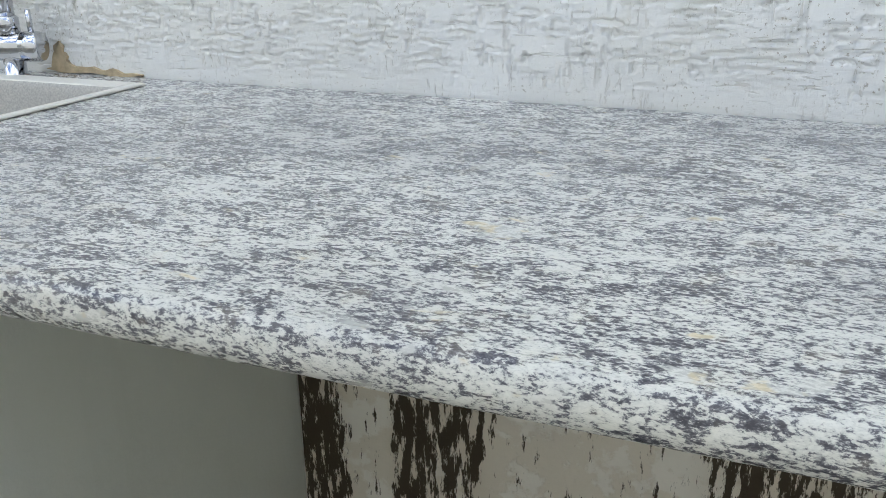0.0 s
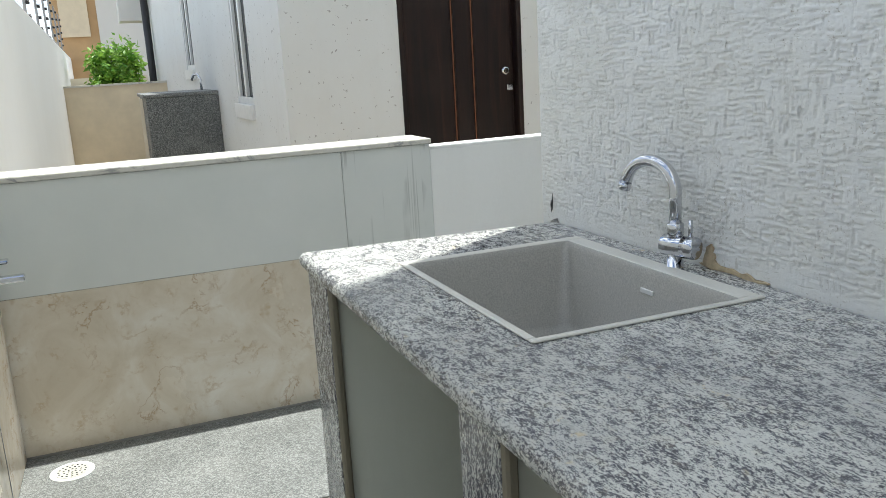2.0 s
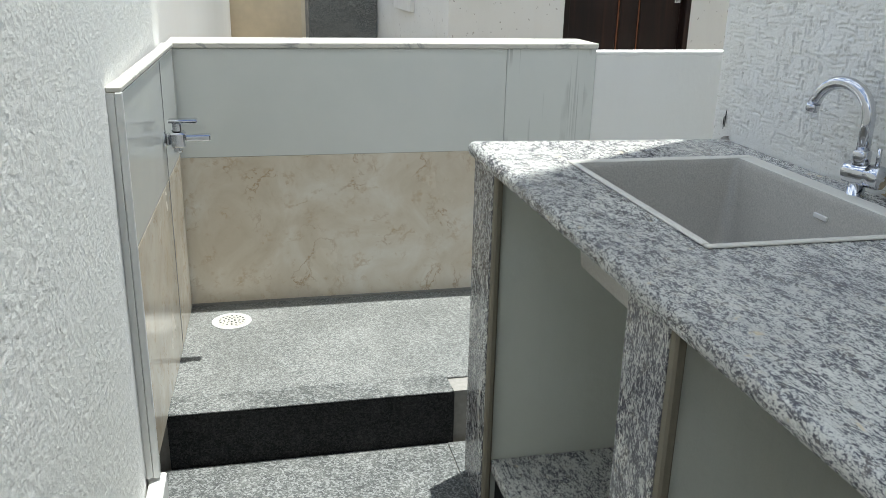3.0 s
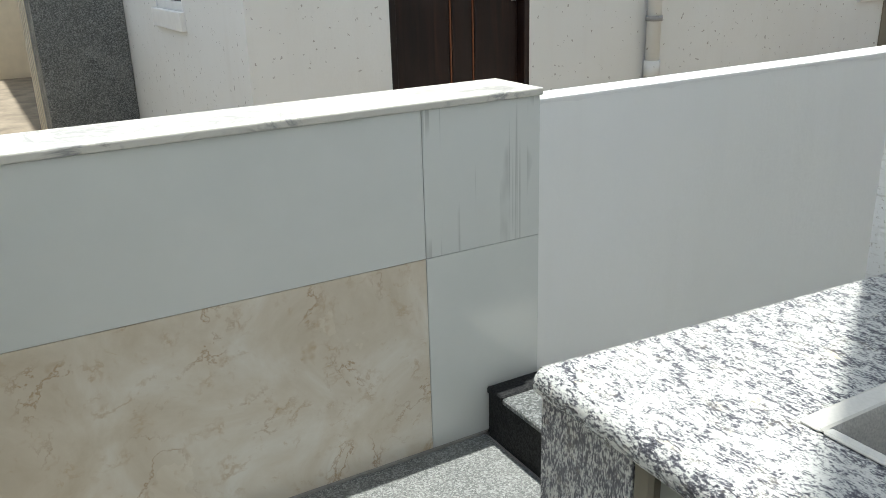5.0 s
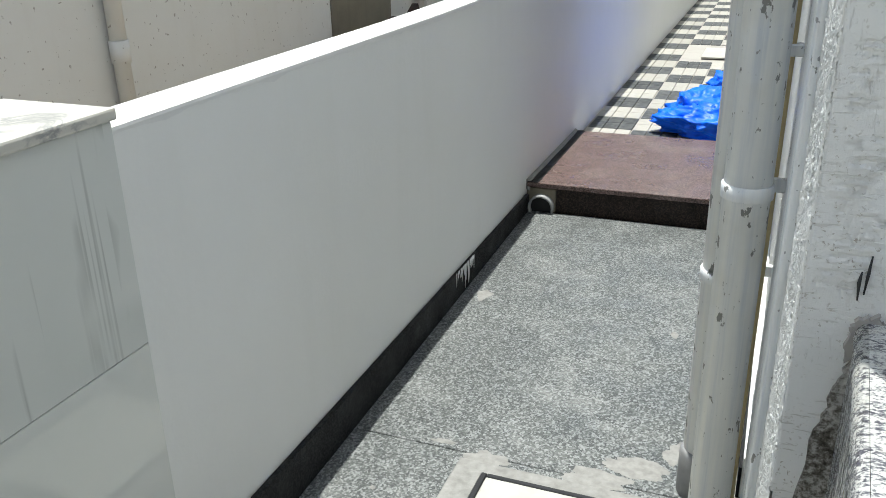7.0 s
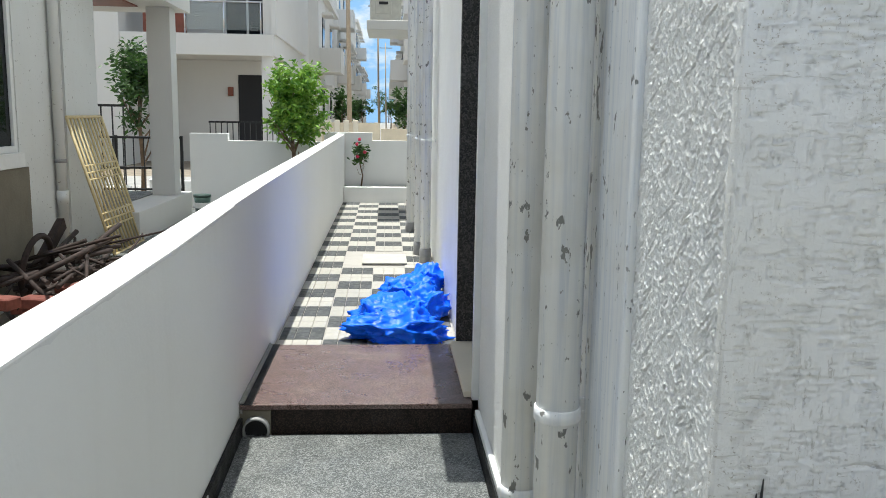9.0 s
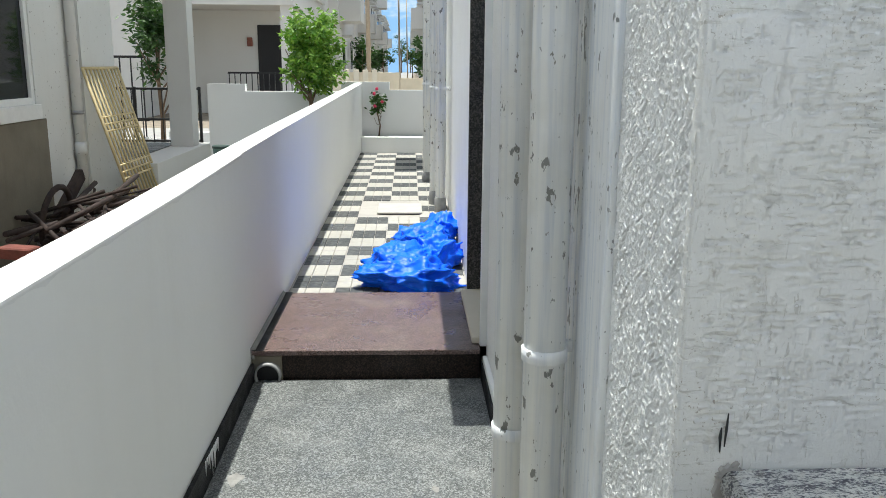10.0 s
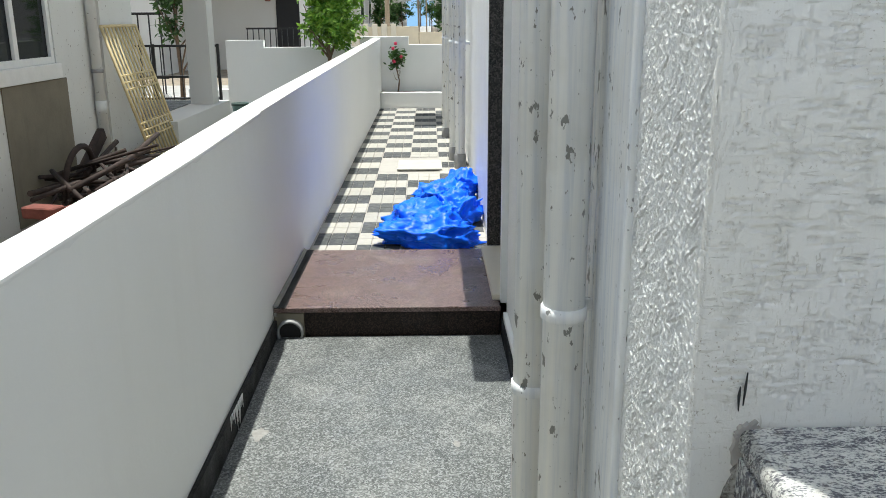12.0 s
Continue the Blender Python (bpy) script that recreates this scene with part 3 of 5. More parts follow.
# floor before the worktop, lower than the washing place
floor_front = structure("floor_front", box(0.80, 5.6, -1.47, 0.0, -0.158, FRONT_Z - 0.006), M_GROUT, "grey granite slab floor before the worktop", "floor")
floor_wash = structure("floor_wash", box(0.0, 0.775, -1.47, -0.117, -0.158, WASH_Z - 0.006), M_GROUT, "pale grey granite floor of the washing place", "floor")
floor_passage = structure("floor_passage", box(-0.045, 0.945, 0.055, 2.41, -0.158, -0.006), M_GROUT, "grey granite floor of the side passage", "floor")
paving = structure("pavement", prism_x([(3.31, -0.158), (3.31, 0.075), (9.86, 0.175), (9.86, -0.158)], -0.045, 0.945), M_GREYCEMENT, "chequered cream and charcoal paving", "pavement")

# kerbs of the washing place
kerb = structure("kerb", box(0.762, 0.80, -1.44, -0.64, -0.158, WASH_Z + 0.004, 0.004, 2), M_BLACK, "polished black granite riser of the washing place", "kerb")
part("nosing", box(0.70, 0.803, -1.44, -0.645, WASH_Z + 0.0045, WASH_Z + 0.012, 0.003), M_FLOOR, kerb, "grey granite nosing")
kerb2 = structure("kerb.001", box(0.012, 0.955, -0.117, 0.055, -0.158, 0.168), M_BLACK, "raised granite kerb between wash place and passage", "kerb")
part("kerb_top", box(0.085, 0.957, -0.124, 0.06, 0.1685, 0.187, 0.004), M_FLOOR, kerb2, "grey granite kerb top")
part("kerb_end", box(0.012, 0.083, -0.124, 0.06, 0.1685, 0.189, 0.004), M_BLACK, kerb2, "black granite kerb end")


def wall_top(y):
    return 0.931 + 0.012 * max(0.0, y - 1.4)


# boundary wall: tiled part with coping, painted part
WALL_LINE = ((0.05, 0.0), (0.6, -0.008), (1.2, -0.018), (2.4, -0.040), (3.3, -0.040), (6.0, -0.024), (10.2, 0.0))
wb = structure("wall_boundary", wall_strip(WALL_LINE, 0.10, -0.158, wall_top), M_PAINT, "low white painted boundary wall", "wall")
wt = structure("wall_boundary_tiled", box(-0.19, -0.014, -1.47, 0.05, -0.158, 0.944), M_PAINT, "low boundary wall clad in glossy tiles", "wall")
for nm, y0, y1, z0, z1, mt in (("tile", -1.438, -0.2878, 0.5822, 0.943, M_TILE), ("tile", -0.2862, 0.048, 0.5822, 0.943, M_TILE_DRIP),
                               ("tile", -1.438, -0.2878, 0.05, 0.5808, M_MARBLE), ("tile", -0.2862, 0.048, 0.05, 0.5808, M_TILE)):
    part(nm, box(-0.0135, 0.004, y0, y1, z0, z1, 0.001), mt, wt)
part("tile_bed", box(-0.0138, 0.0, -1.438, 0.049, 0.04, 0.9438), M_GROUT, wt)
part("skirting", box(-0.0135, 0.007, -1.438, -0.125, 0.036, 0.050, 0.002), M_GROUT, wt, "dark grout line")
part("coping", box(-0.20, 0.014, -1.44, 0.052, 0.9445, 0.963, 0.004, 2), M_CAP, wt, "white marble coping with grey veins")
sk = wall_strip([(y, x + 0.015) for y, x in ((0.061, 0.0), (0.6, -0.008), (1.2, -0.018), (2.398, -0.040))], 0.0145, -0.004, lambda y: 0.118 - 0.019 * y)
part("skirting", sk, M_BLACK, wb, "black granite skirting")

# tall rear compound wall
back = structure("wall_rear", box(0.02, 5.6, -1.70, -1.47, -0.158, 1.78), M_STUCCO_BACK, "rough white stucco rear wall", "wall")
back2 = structure("wall_rear_far", box(-24, 0.0199, -1.72, -1.475, -0.158, 1.80), M_PAINT, "smooth white painted rear wall", "wall")


def out_of_square(bm):
    """Turns the cladding of the rear wall, which stands further out at its inner corner."""
    for v in bm.verts:
        v.co.y += 0.022 * (1.0 - v.co.x)
    return bm


def rear_stucco(h):
    n, m = h.shape
    u, v = np.meshgrid(1.039 + np.arange(n) * 0.0036, -0.1 + np.arange(m) * 0.0036, indexing="ij")
    return np.stack((u, -1.4693 + h * 0.0016, v), -1)


relief("plaster", grainy(400, 420, 0.0036, 9, 0.010), rear_stucco, M_STUCCO_BACK, back, "coarse sand plaster")
part("tile_bed", out_of_square(box(0.006, 1.035, -1.4695, -1.452, WASH_Z - 0.03, 0.948)), M_UPVC, back)
for x0, x1, z0, z1, mt in ((0.008, 0.357, 0.597, 0.945, M_TILE), (0.363, 1.022, 0.597, 0.945, M_TILE), (0.008, 0.357, 0.046, 0.594, M_MARBLE), (0.363, 1.022, 0.046, 0.594, M_MARBLE)):
    part("tile", out_of_square(box(x0, x1, -1.4518, -1.44, z0, z1, 0.001)), mt, back)
part("joint", out_of_square(box(0.3572, 0.3628, -1.4519, -1.4385, 0.05, 0.944)), M_PIPEGREY, back, "dark tile joint")
part("edge_trim", box(1.0225, 1.037, -1.4515, -1.436, WASH_Z - 0.03, 0.95, 0.002), M_UPVC, back, "grey white edge strip")
part("coping", out_of_square(box(0.015, 1.035, -1.4695, -1.436, 0.9485, 0.962, 0.003)), M_CAP, back)
part("skirting", box(1.0, 5.5, -1.4635, -1.425, FRONT_Z, 0.005, 0.003), M_UPVC, back, "white painted skirting strip")

# house: rear wall with boarded window opening, side wall with doorway
HOUSE_H = 13.3
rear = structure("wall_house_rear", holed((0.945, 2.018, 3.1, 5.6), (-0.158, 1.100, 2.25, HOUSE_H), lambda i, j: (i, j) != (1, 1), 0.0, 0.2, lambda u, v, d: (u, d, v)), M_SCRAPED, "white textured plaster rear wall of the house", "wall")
STEP = 0.0027
NU, NV = int(2.37 / STEP), int(1.44 / STEP)


def rear_sheet(h):
    u, v = np.meshgrid(0.9385 + np.arange(NU) * STEP, 0.58 + np.arange(NV) * STEP, indexing="ij")
    hole = (u > 2.006) & (u < 3.11) & (v > 1.088) & (v < 2.26)
    h = h * np.clip((v - 0.822) / 0.045, 0.12, 1.0)
    y = np.where(hole, 0.15, -0.0015 - h)
    y[0] = 0.012
    return np.stack((u, y, v), -1)


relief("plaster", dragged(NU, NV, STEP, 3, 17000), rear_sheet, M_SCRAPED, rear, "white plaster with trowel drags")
side = structure("wall_house_side", holed((0.2005, 2.47, 3.30, 10.0), (-0.158, 2.25, HOUSE_H), lambda i, j: (i, j) != (1, 0), 0.9455, 1.145, lambda u, v, d: (d, u, v)), M_STUCCO, "rough white stucco side wall of the house", "wall")


def side_sheet(h):
    n, m = h.shape
    u, v = np.meshgrid(0.001 + np.arange(n) * 0.0023, 0.3 + np.arange(m) * 0.0023, indexing="ij")
    return np.stack((0.9438 - h * 0.0048, u, v), -1)


relief("plaster", scratched(grainy(156, 700, 0.0023, 7, 0.005, 0.35), 5, 300), side_sheet, M_STUCCO, side, "coarse thrown white plaster")
structure("wall_house_corner", box(0.9435, 0.9454, 0.0, 0.2004, -0.158, HOUSE_H), M_STUCCO, "rough stucco return at the house corner", "wall")
structure("wall_house_front", box(1.1455, 5.6, 9.8, 10.0, -0.158, HOUSE_H), M_HOUSE, "white front wall of the house", "wall")
structure("wall_house_east", box(5.6, 5.8, -1.72, 10.0, -0.158, HOUSE_H), M_HOUSE, "white side wall that closes the yard", "wall")
structure("ceiling", box(0.9455, 5.6, 0.001, 9.999, HOUSE_H, HOUSE_H + 0.15), M_HOUSE, "flat roof slab of the house", "roof")
wsk = structure("baseboard", box(0.925, 0.9445, 0.75, 2.40, -0.004, 0.10, 0.002), M_PAINT, "white painted plinth along the side wall", "skirting")
part("lower_strip", box(0.918, 0.9245, 0.75, 2.40, -0.004, 0.075), M_BLACK, wsk, "black granite strip")

# doorway surround and closed door
door = structure("door_1", box(1.06, 1.10, 2.52, 3.27, 0.14, 2.22), M_DOOR, "dark wooden side door in a granite frame", "door")
part("jamb", box(0.916, 1.055, 2.442, 2.472, 0.125, 2.28, 0.003), M_UPVC, door, "white painted door surround")
part("jamb", box(0.916, 1.055, 3.268, 3.302, 0.125, 2.28, 0.003), M_JAMB, door, "dark mottled granite door jamb")
part("lintel", box(0.916, 1.055, 2.473, 3.267, 2.22, 2.28, 0.003), M_BLACK, door)
part("sill", box(0.885, 1.055, 2.473, 3.267, 0.127, 0.155, 0.004), M_PALEBEIGE, door, "pale stone door sill")
structure("sunshade", box(0.635, 0.9445, 2.175, 3.62, 2.36, 2.46, 0.004), M_HOUSE, "white concrete sunshade over the side door", "sunshade")

# granite block step before the door
step = thing("step_block", (0.45, 2.86, -0.006), "red-brown granite step block before the side door", "step")
part("body", box(-0.04, 0.915, 2.425, 3.295, -0.006, 0.104), M_BLACK, step)
part("riser", box(0.09, 0.912, 2.408, 2.4245, -0.006, 0.104, 0.002), M_RISER, step, "dark brown granite riser")
part("tread", box(-0.036, 0.915, 2.40, 3.31, 0.1045, 0.126, 0.004, 2), M_BROWN, step, "polished red-brown granite slab")
# black strip laid along the wall's shadow band to darken it
part("edge_strip", box(-0.034, 0.014, 2.398, 3.308, 0.1265, 0.1285), M_BLACK, step, "black strip deepening the wall's shadow on the tread")
part("mortar", jitter(box(-0.042, -0.022, 2.40, 3.31, 0.09, 0.136, 0.006), 0.004, 3), M_MORTAR, step, "rough cement fillet")

drain_pipe = thing("drain_pipe", (0.06, 2.36, -0.004), "cut grey drain pipe end below the step block", "pipe")


def pipe_mouth(cx, y, cz, r, length, wall):
    bm = bmesh.new()
    n = 20
    rings = []
    for rr, yy in ((r, y + length), (r, y), (r - wall, y), (r - wall, y + length)):
        rings.append([bm.verts.new((cx + rr * math.cos(2 * math.pi * k / n), yy, cz + rr * math.sin(2 * math.pi * k / n))) for k in range(n)])
    for a, b in zip(rings, rings[1:]):
        for k in range(n):
            f = bm.faces.new((a[k], a[(k + 1) % n], b[(k + 1) % n], b[k]))
            f.smooth = True
    return bm


part("pipe_end", pipe_mouth(0.030, 2.375, 0.022, 0.055, 0.0485, 0.008), M_PIPEGREY, drain_pipe)
# black plug: the shade inside the pipe is its colour
part("bore", tube([(0.030, 2.400, 0.022), (0.030, 2.4075, 0.022)], 0.0465, 20), M_DARK, drain_pipe)
part("plate", box(-0.038, 0.088, 2.4085, 2.4245, -0.004, 0.10, 0.002), M_CEMENT, drain_pipe, "grey cement surround")

# ---- worktop ----
worktop = thing("worktop", (2.2, -0.33, H_TOP - 0.035), "grey and white flecked granite worktop with rounded edge", "worktop")


part("slab", skewed(holed((0.968, 1.2225, 1.811, 4.6), (-0.652, -0.502, -0.088, -0.006), lambda i, j: (i, j) != (1, 1), H_TOP - 0.036, H_TOP, lambda u, v, d: (u, v, d))), M_COUNTER, worktop)


def bullnose(a, b, out):
    """A half-round slab edge from a to b that stands out by a vector."""
    a, b, out = Vector(a), Vector(b), Vector(out)
    bm = bmesh.new()
    h, n = 0.036, 8
    ring = []
    for p in (a, b):
        ring.append([bm.verts.new(p + out * math.sin(math.pi * k / n) + Vector((0, 0, h / 2 * (math.cos(math.pi * k / n) - 1)))) for k in range(n + 1)])
    for k in range(n):
        f = bm.faces.new((ring[0][k], ring[0][k + 1], ring[1][k + 1], ring[1][k]))
        f.smooth = True
    bm.faces.new(ring[0])
    bm.faces.new(ring[1][::-1])
    bmesh.ops.recalc_face_normals(bm, faces=bm.faces[:])
    return bm


part("front_edge", bullnose((0.968, -0.6525, H_TOP), (4.6, -0.6525, H_TOP), (0, -0.014, 0)), M_COUNTER, worktop, "rounded granite front edge")
part("end_edge", bullnose((0.9675, -0.652, H_TOP), (1.0075, -0.006, H_TOP), (-0.012, 0, 0)), M_COUNTER, worktop, "rounded granite end edge")

pier = thing("worktop_pier", (1.06, -0.3, FRONT_Z), "brick pier faced in granite, painted pale inside", "pier", "piers under the worktop")
part("core", skewed(box(0.978, 1.132, -0.626, -0.004, FRONT_Z, H_TOP - 0.037)), M_PANEL, pier, "pale painted pier side")
part("front_slab", box(0.955, 1.118, -0.645, -0.6265, FRONT_Z, H_TOP - 0.037, 0.002), M_PIER, pier, "grey flecked granite facing")
part("end_slab", skewed(box(0.958, 0.9775, -0.626, -0.004, FRONT_Z, H_TOP - 0.037, 0.002)), M_PIER, pier, "grey flecked granite facing")
part("raw_edge", jitter(box(1.1185, 1.147, -0.644, -0.6265, FRONT_Z, H_TOP - 0.037, 0.004), 0.001, 5), M_CEMENT, pier, "raw cement edge")
pier2 = thing("worktop_pier", (1.91, -0.3, FRONT_Z), "brick pier faced in granite, raw on its inner side", "pier", "piers under the worktop")
part("core", box(1.862, 1.988, -0.626, -0.004, FRONT_Z, H_TOP - 0.037), M_PANEL, pier2, "pale painted pier side")
part("front_slab", box(1.852, 1.982, -0.645, -0.6265, FRONT_Z, H_TOP - 0.037, 0.002), M_PIER, pier2, "grey flecked granite facing")
part("raw_edge", jitter(box(1.9825, 2.004, -0.644, -0.6265, FRONT_Z, H_TOP - 0.037, 0.004), 0.001, 6), M_CEMENT, pier2, "raw cement edge")
pier3 = copy_thing(pier2, pose(3.9, -0.3, FRONT_Z))
base = thing("base_slab", (1.5, -0.3, FRONT_Z), "flecked granite base slab inside the sink cabinet", "base slab")
part("top_slab", box(1.133, 1.8610, -0.625, -0.004, 0.0, 0.03, 0.003), M_COUNTER, base)
part("plinth", box(1.133, 1.8610, -0.61, -0.004, FRONT_Z, -0.001), M_BLACK, base)
structure("trim_under_worktop", box(1.989, 3.82, -0.0035, -0.0005, FRONT_Z, H_TOP - 0.04), M_MOULD, "bare mouldy wall surface under the worktop", "wall")
structure("trim_sink_bay", box(1.133, 1.861, -0.0035, -0.0005, 0.03, H_TOP - 0.04), M_PANEL, "pale painted wall surface inside the sink bay", "wall")

# ---- sink and tap ----
sink = thing("sink", (1.51, -0.28, 0.60), "square beige-grey quartz sink set in the worktop", "sink")


def basin(x0, x1, y0, y1, z1, z0, inset, wall):
    """An open bowl with sloping sides and rounded corners."""
    bm = bmesh.new()

    def ring(ix, iy, z, r):
        pts = []
        cx0, cx1, cy0, cy1 = x0 + ix, x1 - ix, y0 + iy, y1 - iy
        for cx, cy, a0 in ((cx1 - r, cy1 - r, 0), (cx0 + r, cy1 - r, 90), (cx0 + r, cy0 + r, 180), (cx1 - r, cy0 + r, 270)):
            for k in range(5):
                a = radians(a0 + 22.5 * k)
                pts.append(bm.verts.new((cx + r * math.cos(a), cy + r * math.sin(a), z)))
        return pts

    rings = [ring(0.0, 0.0, z1, 0.003), ring(0.005, 0.005, z1 - 0.014, 0.016), ring(inset * 0.8, inset * 0.8, z0 + 0.03, 0.035), ring(inset + 0.012, inset + 0.012, z0 + 0.006, 0.04), ring(inset + 0.045, inset + 0.045, z0, 0.04)]
    rings_out = [ring(-wall, -wall, z1 - 0.002, 0.03), ring(inset - wall, inset - wall, z0 - wall, 0.04)]
    for a, b in zip(rings, rings[1:]):
        for k in range(20):
            f = bm.faces.new((a[k], a[(k + 1) % 20], b[(k + 1) % 20], b[k]))
            f.smooth = True
    bm.faces.new(rings[-1])
    for k in range(20):
        bm.faces.new((rings_out[0][k], rings_out[0][(k + 1) % 20], rings_out[1][(k + 1) % 20], rings_out[1][k]))
    bm.faces.new(rings_out[1])
    bmesh.ops.recalc_face_normals(bm, faces=bm.faces[:])
    return bm


part("bowl", basin(1.2365, 1.7975, -0.4885, -0.1035, 0.8185, 0.605, 0.018, 0.010), M_SINK, sink, "speckled quartz bowl")


def rim_ring(ox0, ox1, oy0, oy1, ix0, ix1, iy0, iy1, z0, z1):
    return merge(box(ox0, ix0, oy0, oy1, z0, z1, 0.003), box(ix1, ox1, oy0, oy1, z0, z1, 0.003), box(ix0, ix1, oy0, iy0, z0, z1, 0.003), box(ix0, ix1, iy1, oy1, z0, z1, 0.003))


part("rim", rim_ring(1.208, 1.814, -0.504, -0.061, 1.236, 1.798, -0.489, -0.103, 0.8152, 0.8195), M_SINKRIM, sink, "pale dusty sink rim")
part("overflow", box(1.53, 1.57, -0.1135, -0.108, 0.768, 0.777, 0.001), M_UPVC, sink, "white overflow slot")
part("waste", tube([(1.51, -0.28, 0.606), (1.51, -0.28, 0.609)], 0.045, 20), M_CHROME, sink, "chrome waste")

tap = thing("swan_neck_tap", (1.562, -0.054, H_TOP), "chrome swan-neck tap standing behind the sink", "tap")
TX, TY = 1.562, -0.054
part("base", tube([(TX, TY, H_TOP), (TX, TY, H_TOP + 0.004), (TX, TY, H_TOP + 0.005), (TX, TY, H_TOP + 0.03)], [0.0185, 0.0185, 0.016, 0.016], 24), M_CHROME, tap)
part("body", tube([(1.538, TY - 0.010, 0.860), (1.541, TY - 0.009, 0.860), (1.582, TY + 0.004, 0.860), (1.584, TY + 0.005, 0.860)], [0.018, 0.021, 0.021, 0.0195], 24), M_CHROME, tap, "chrome cross body")
part("cap", tube([(1.585, TY + 0.005, 0.860), (1.606, TY + 0.011, 0.860), (1.611, TY + 0.013, 0.860)], [0.0225, 0.0225, 0.0205], 24), M_CHROME, tap, "chrome turning cap")
part("lever", tube([(1.597, TY + 0.008, 0.880), (1.597, TY + 0.008, 0.914)], 0.0042, 10), M_CHROME, tap)
part("collar", tube([(TX, TY, 0.879), (TX, TY, 0.902), (TX, TY, 0.905)], [0.0165, 0.0165, 0.0135], 20), M_CHROME, tap)
neck = [(TX, TY, 0.90), (TX, TY, 0.955)]
for k in range(13):
    a = math.pi * k / 13 * 0.93
    neck.append((TX - 0.066 + 0.066 * math.cos(a), TY - 0.022 * (1 - math.cos(a)) / 2, 0.963 + 0.058 * math.sin(a)))
end = Vector(neck[-1])
neck.append(tuple(end + Vector((-0.006, -0.002, -0.016))))
part("spout", tube(neck, 0.0122, 16), M_CHROME, tap, "curved chrome spout")
tip = Vector(neck[-1])
part("aerator", tube([tip, tip + Vector((-0.004, -0.001, -0.014))], 0.0132, 16), M_CHROME, tap)


def ragged(outline, y, thick, seed):
    """A thin ragged patch on the rear wall from a coarse (x, z) outline."""
    rnd = random.Random(seed)
    pts = []
    for k, (x, z) in enumerate(outline):
        x2, z2 = outline[(k + 1) % len(outline)]
        for s in range(6):
            f = s / 6
            pts.append((x + (x2 - x) * f + rnd.uniform(-1, 1) * 0.003, z + (z2 - z) * f + rnd.uniform(-1, 1) * 0.003))
    bm = bmesh.new()
    a = [bm.verts.new((x, y, z)) for x, z in pts]
    b = [bm.verts.new((x, y - thick, z)) for x, z in pts]
    bm.faces.new(b)
    for k in range(len(a)):
        bm.faces.new((a[k], a[(k + 1) % len(a)], b[(k + 1) % len(a)], b[k]))
    bmesh.ops.recalc_face_normals(bm, faces=bm.faces[:])
    return bm


tagged(part("putty_patch", ragged([(1.575, 0.818), (1.590, 0.832), (1.598, 0.856), (1.607, 0.864), (1.614, 0.846), (1.622, 0.828), (1.690, 0.824), (1.760, 0.820), (1.760, 0.817)], -0.0008, 0.0065, 8), M_PUTTY), "ragged ochre putty patch on the plaster behind the tap", "putty")

# ---- wall mixer over the washing place ----
mixer = thing("wall_mixer", (0.40, -1.427, 0.725), "square chrome wall mixer over the washing place", "tap")
part("flange", tube([(0.40, -1.4268, 0.725), (0.40, -1.420, 0.725)], 0.026, 20), M_CHROME, mixer)
part("stem", box(0.378, 0.422, -1.420, -1.408, 0.709, 0.741, 0.004), M_CHROME, mixer)
part("body", box(0.374, 0.426, -1.4075, -1.366, 0.702, 0.746, 0.005), M_CHROME, mixer)
part("spout", box(0.384, 0.416, -1.3655, -1.296, 0.720, 0.737, 0.003), M_CHROME, mixer)
part("post", box(0.386, 0.414, -1.402, -1.376, 0.7465, 0.773, 0.003), M_CHROME, mixer)
part("handle", box(0.380, 0.420, -1.412, -1.330, 0.7735, 0.783, 0.003), M_CHROME, mixer, "flat chrome lever")
part("nut", tube([(0.40, -1.388, 0.7015), (0.40, -1.388, 0.686)], 0.012, 6), M_CHROME, mixer)

drain = thing("floor_drain", (0.167, -1.279, WASH_Z), "round white floor drain grating", "drain")
part("ring", tube([(0.167, -1.279, WASH_Z + 0.0002), (0.167, -1.279, WASH_Z + 0.003)], 0.066, 32), M_UPVC, drain)
part("grating", tube([(0.167, -1.279, WASH_Z + 0.0032), (0.167, -1.279, WASH_Z + 0.005)], 0.05, 32), M_COVER, drain, "pale perforated grating")
holes = []
for rr, n in ((0.012, 6), (0.026, 11), (0.040, 16)):
    for k in range(n):
        a = 2 * math.pi * k / n
        holes.append(tube([(0.167 + rr * math.cos(a), -1.279 + rr * math.sin(a), WASH_Z + 0.0051), (0.167 + rr * math.cos(a), -1.279 + rr * math.sin(a), WASH_Z + 0.0056)], 0.0036, 6))
# raised black discs give the grating holes their shade by colour
part("holes", merge(*holes), M_DARK, drain)

# ---- boarded window beside the sink ----
win = thing("boarded_window", (2.5, -0.002, 1.06), "boarded window opening edged with yellow painted strips", "window")
part("board", ragged([(2.063, 1.132), (2.060, 1.5), (2.06, 2.21), (3.08, 2.21), (3.08, 1.118), (2.6, 1.122), (2.3, 1.126)], 0.0065, 0.004, 12), M_BOARD, win, "white board with ragged edge")
part("reveal", box(2.0185, 3.0995, 0.007, 0.05, 1.1005, 2.2495), M_REVEAL, win, "grey cement reveal")
part("strip", box(1.994, 2.0175, -0.010, -0.0005, 1.073, 2.26, 0.002), M_WOODSTRIP, win)
part("strip", box(2.018, 3.12, -0.009, -0.0005, 1.075, 1.0995, 0.002), M_WOODSTRIP, win)
part("strip", box(1.990, 3.12, -0.009, -0.0005, 2.262, 2.29, 0.002), M_WOODSTRIP, win)
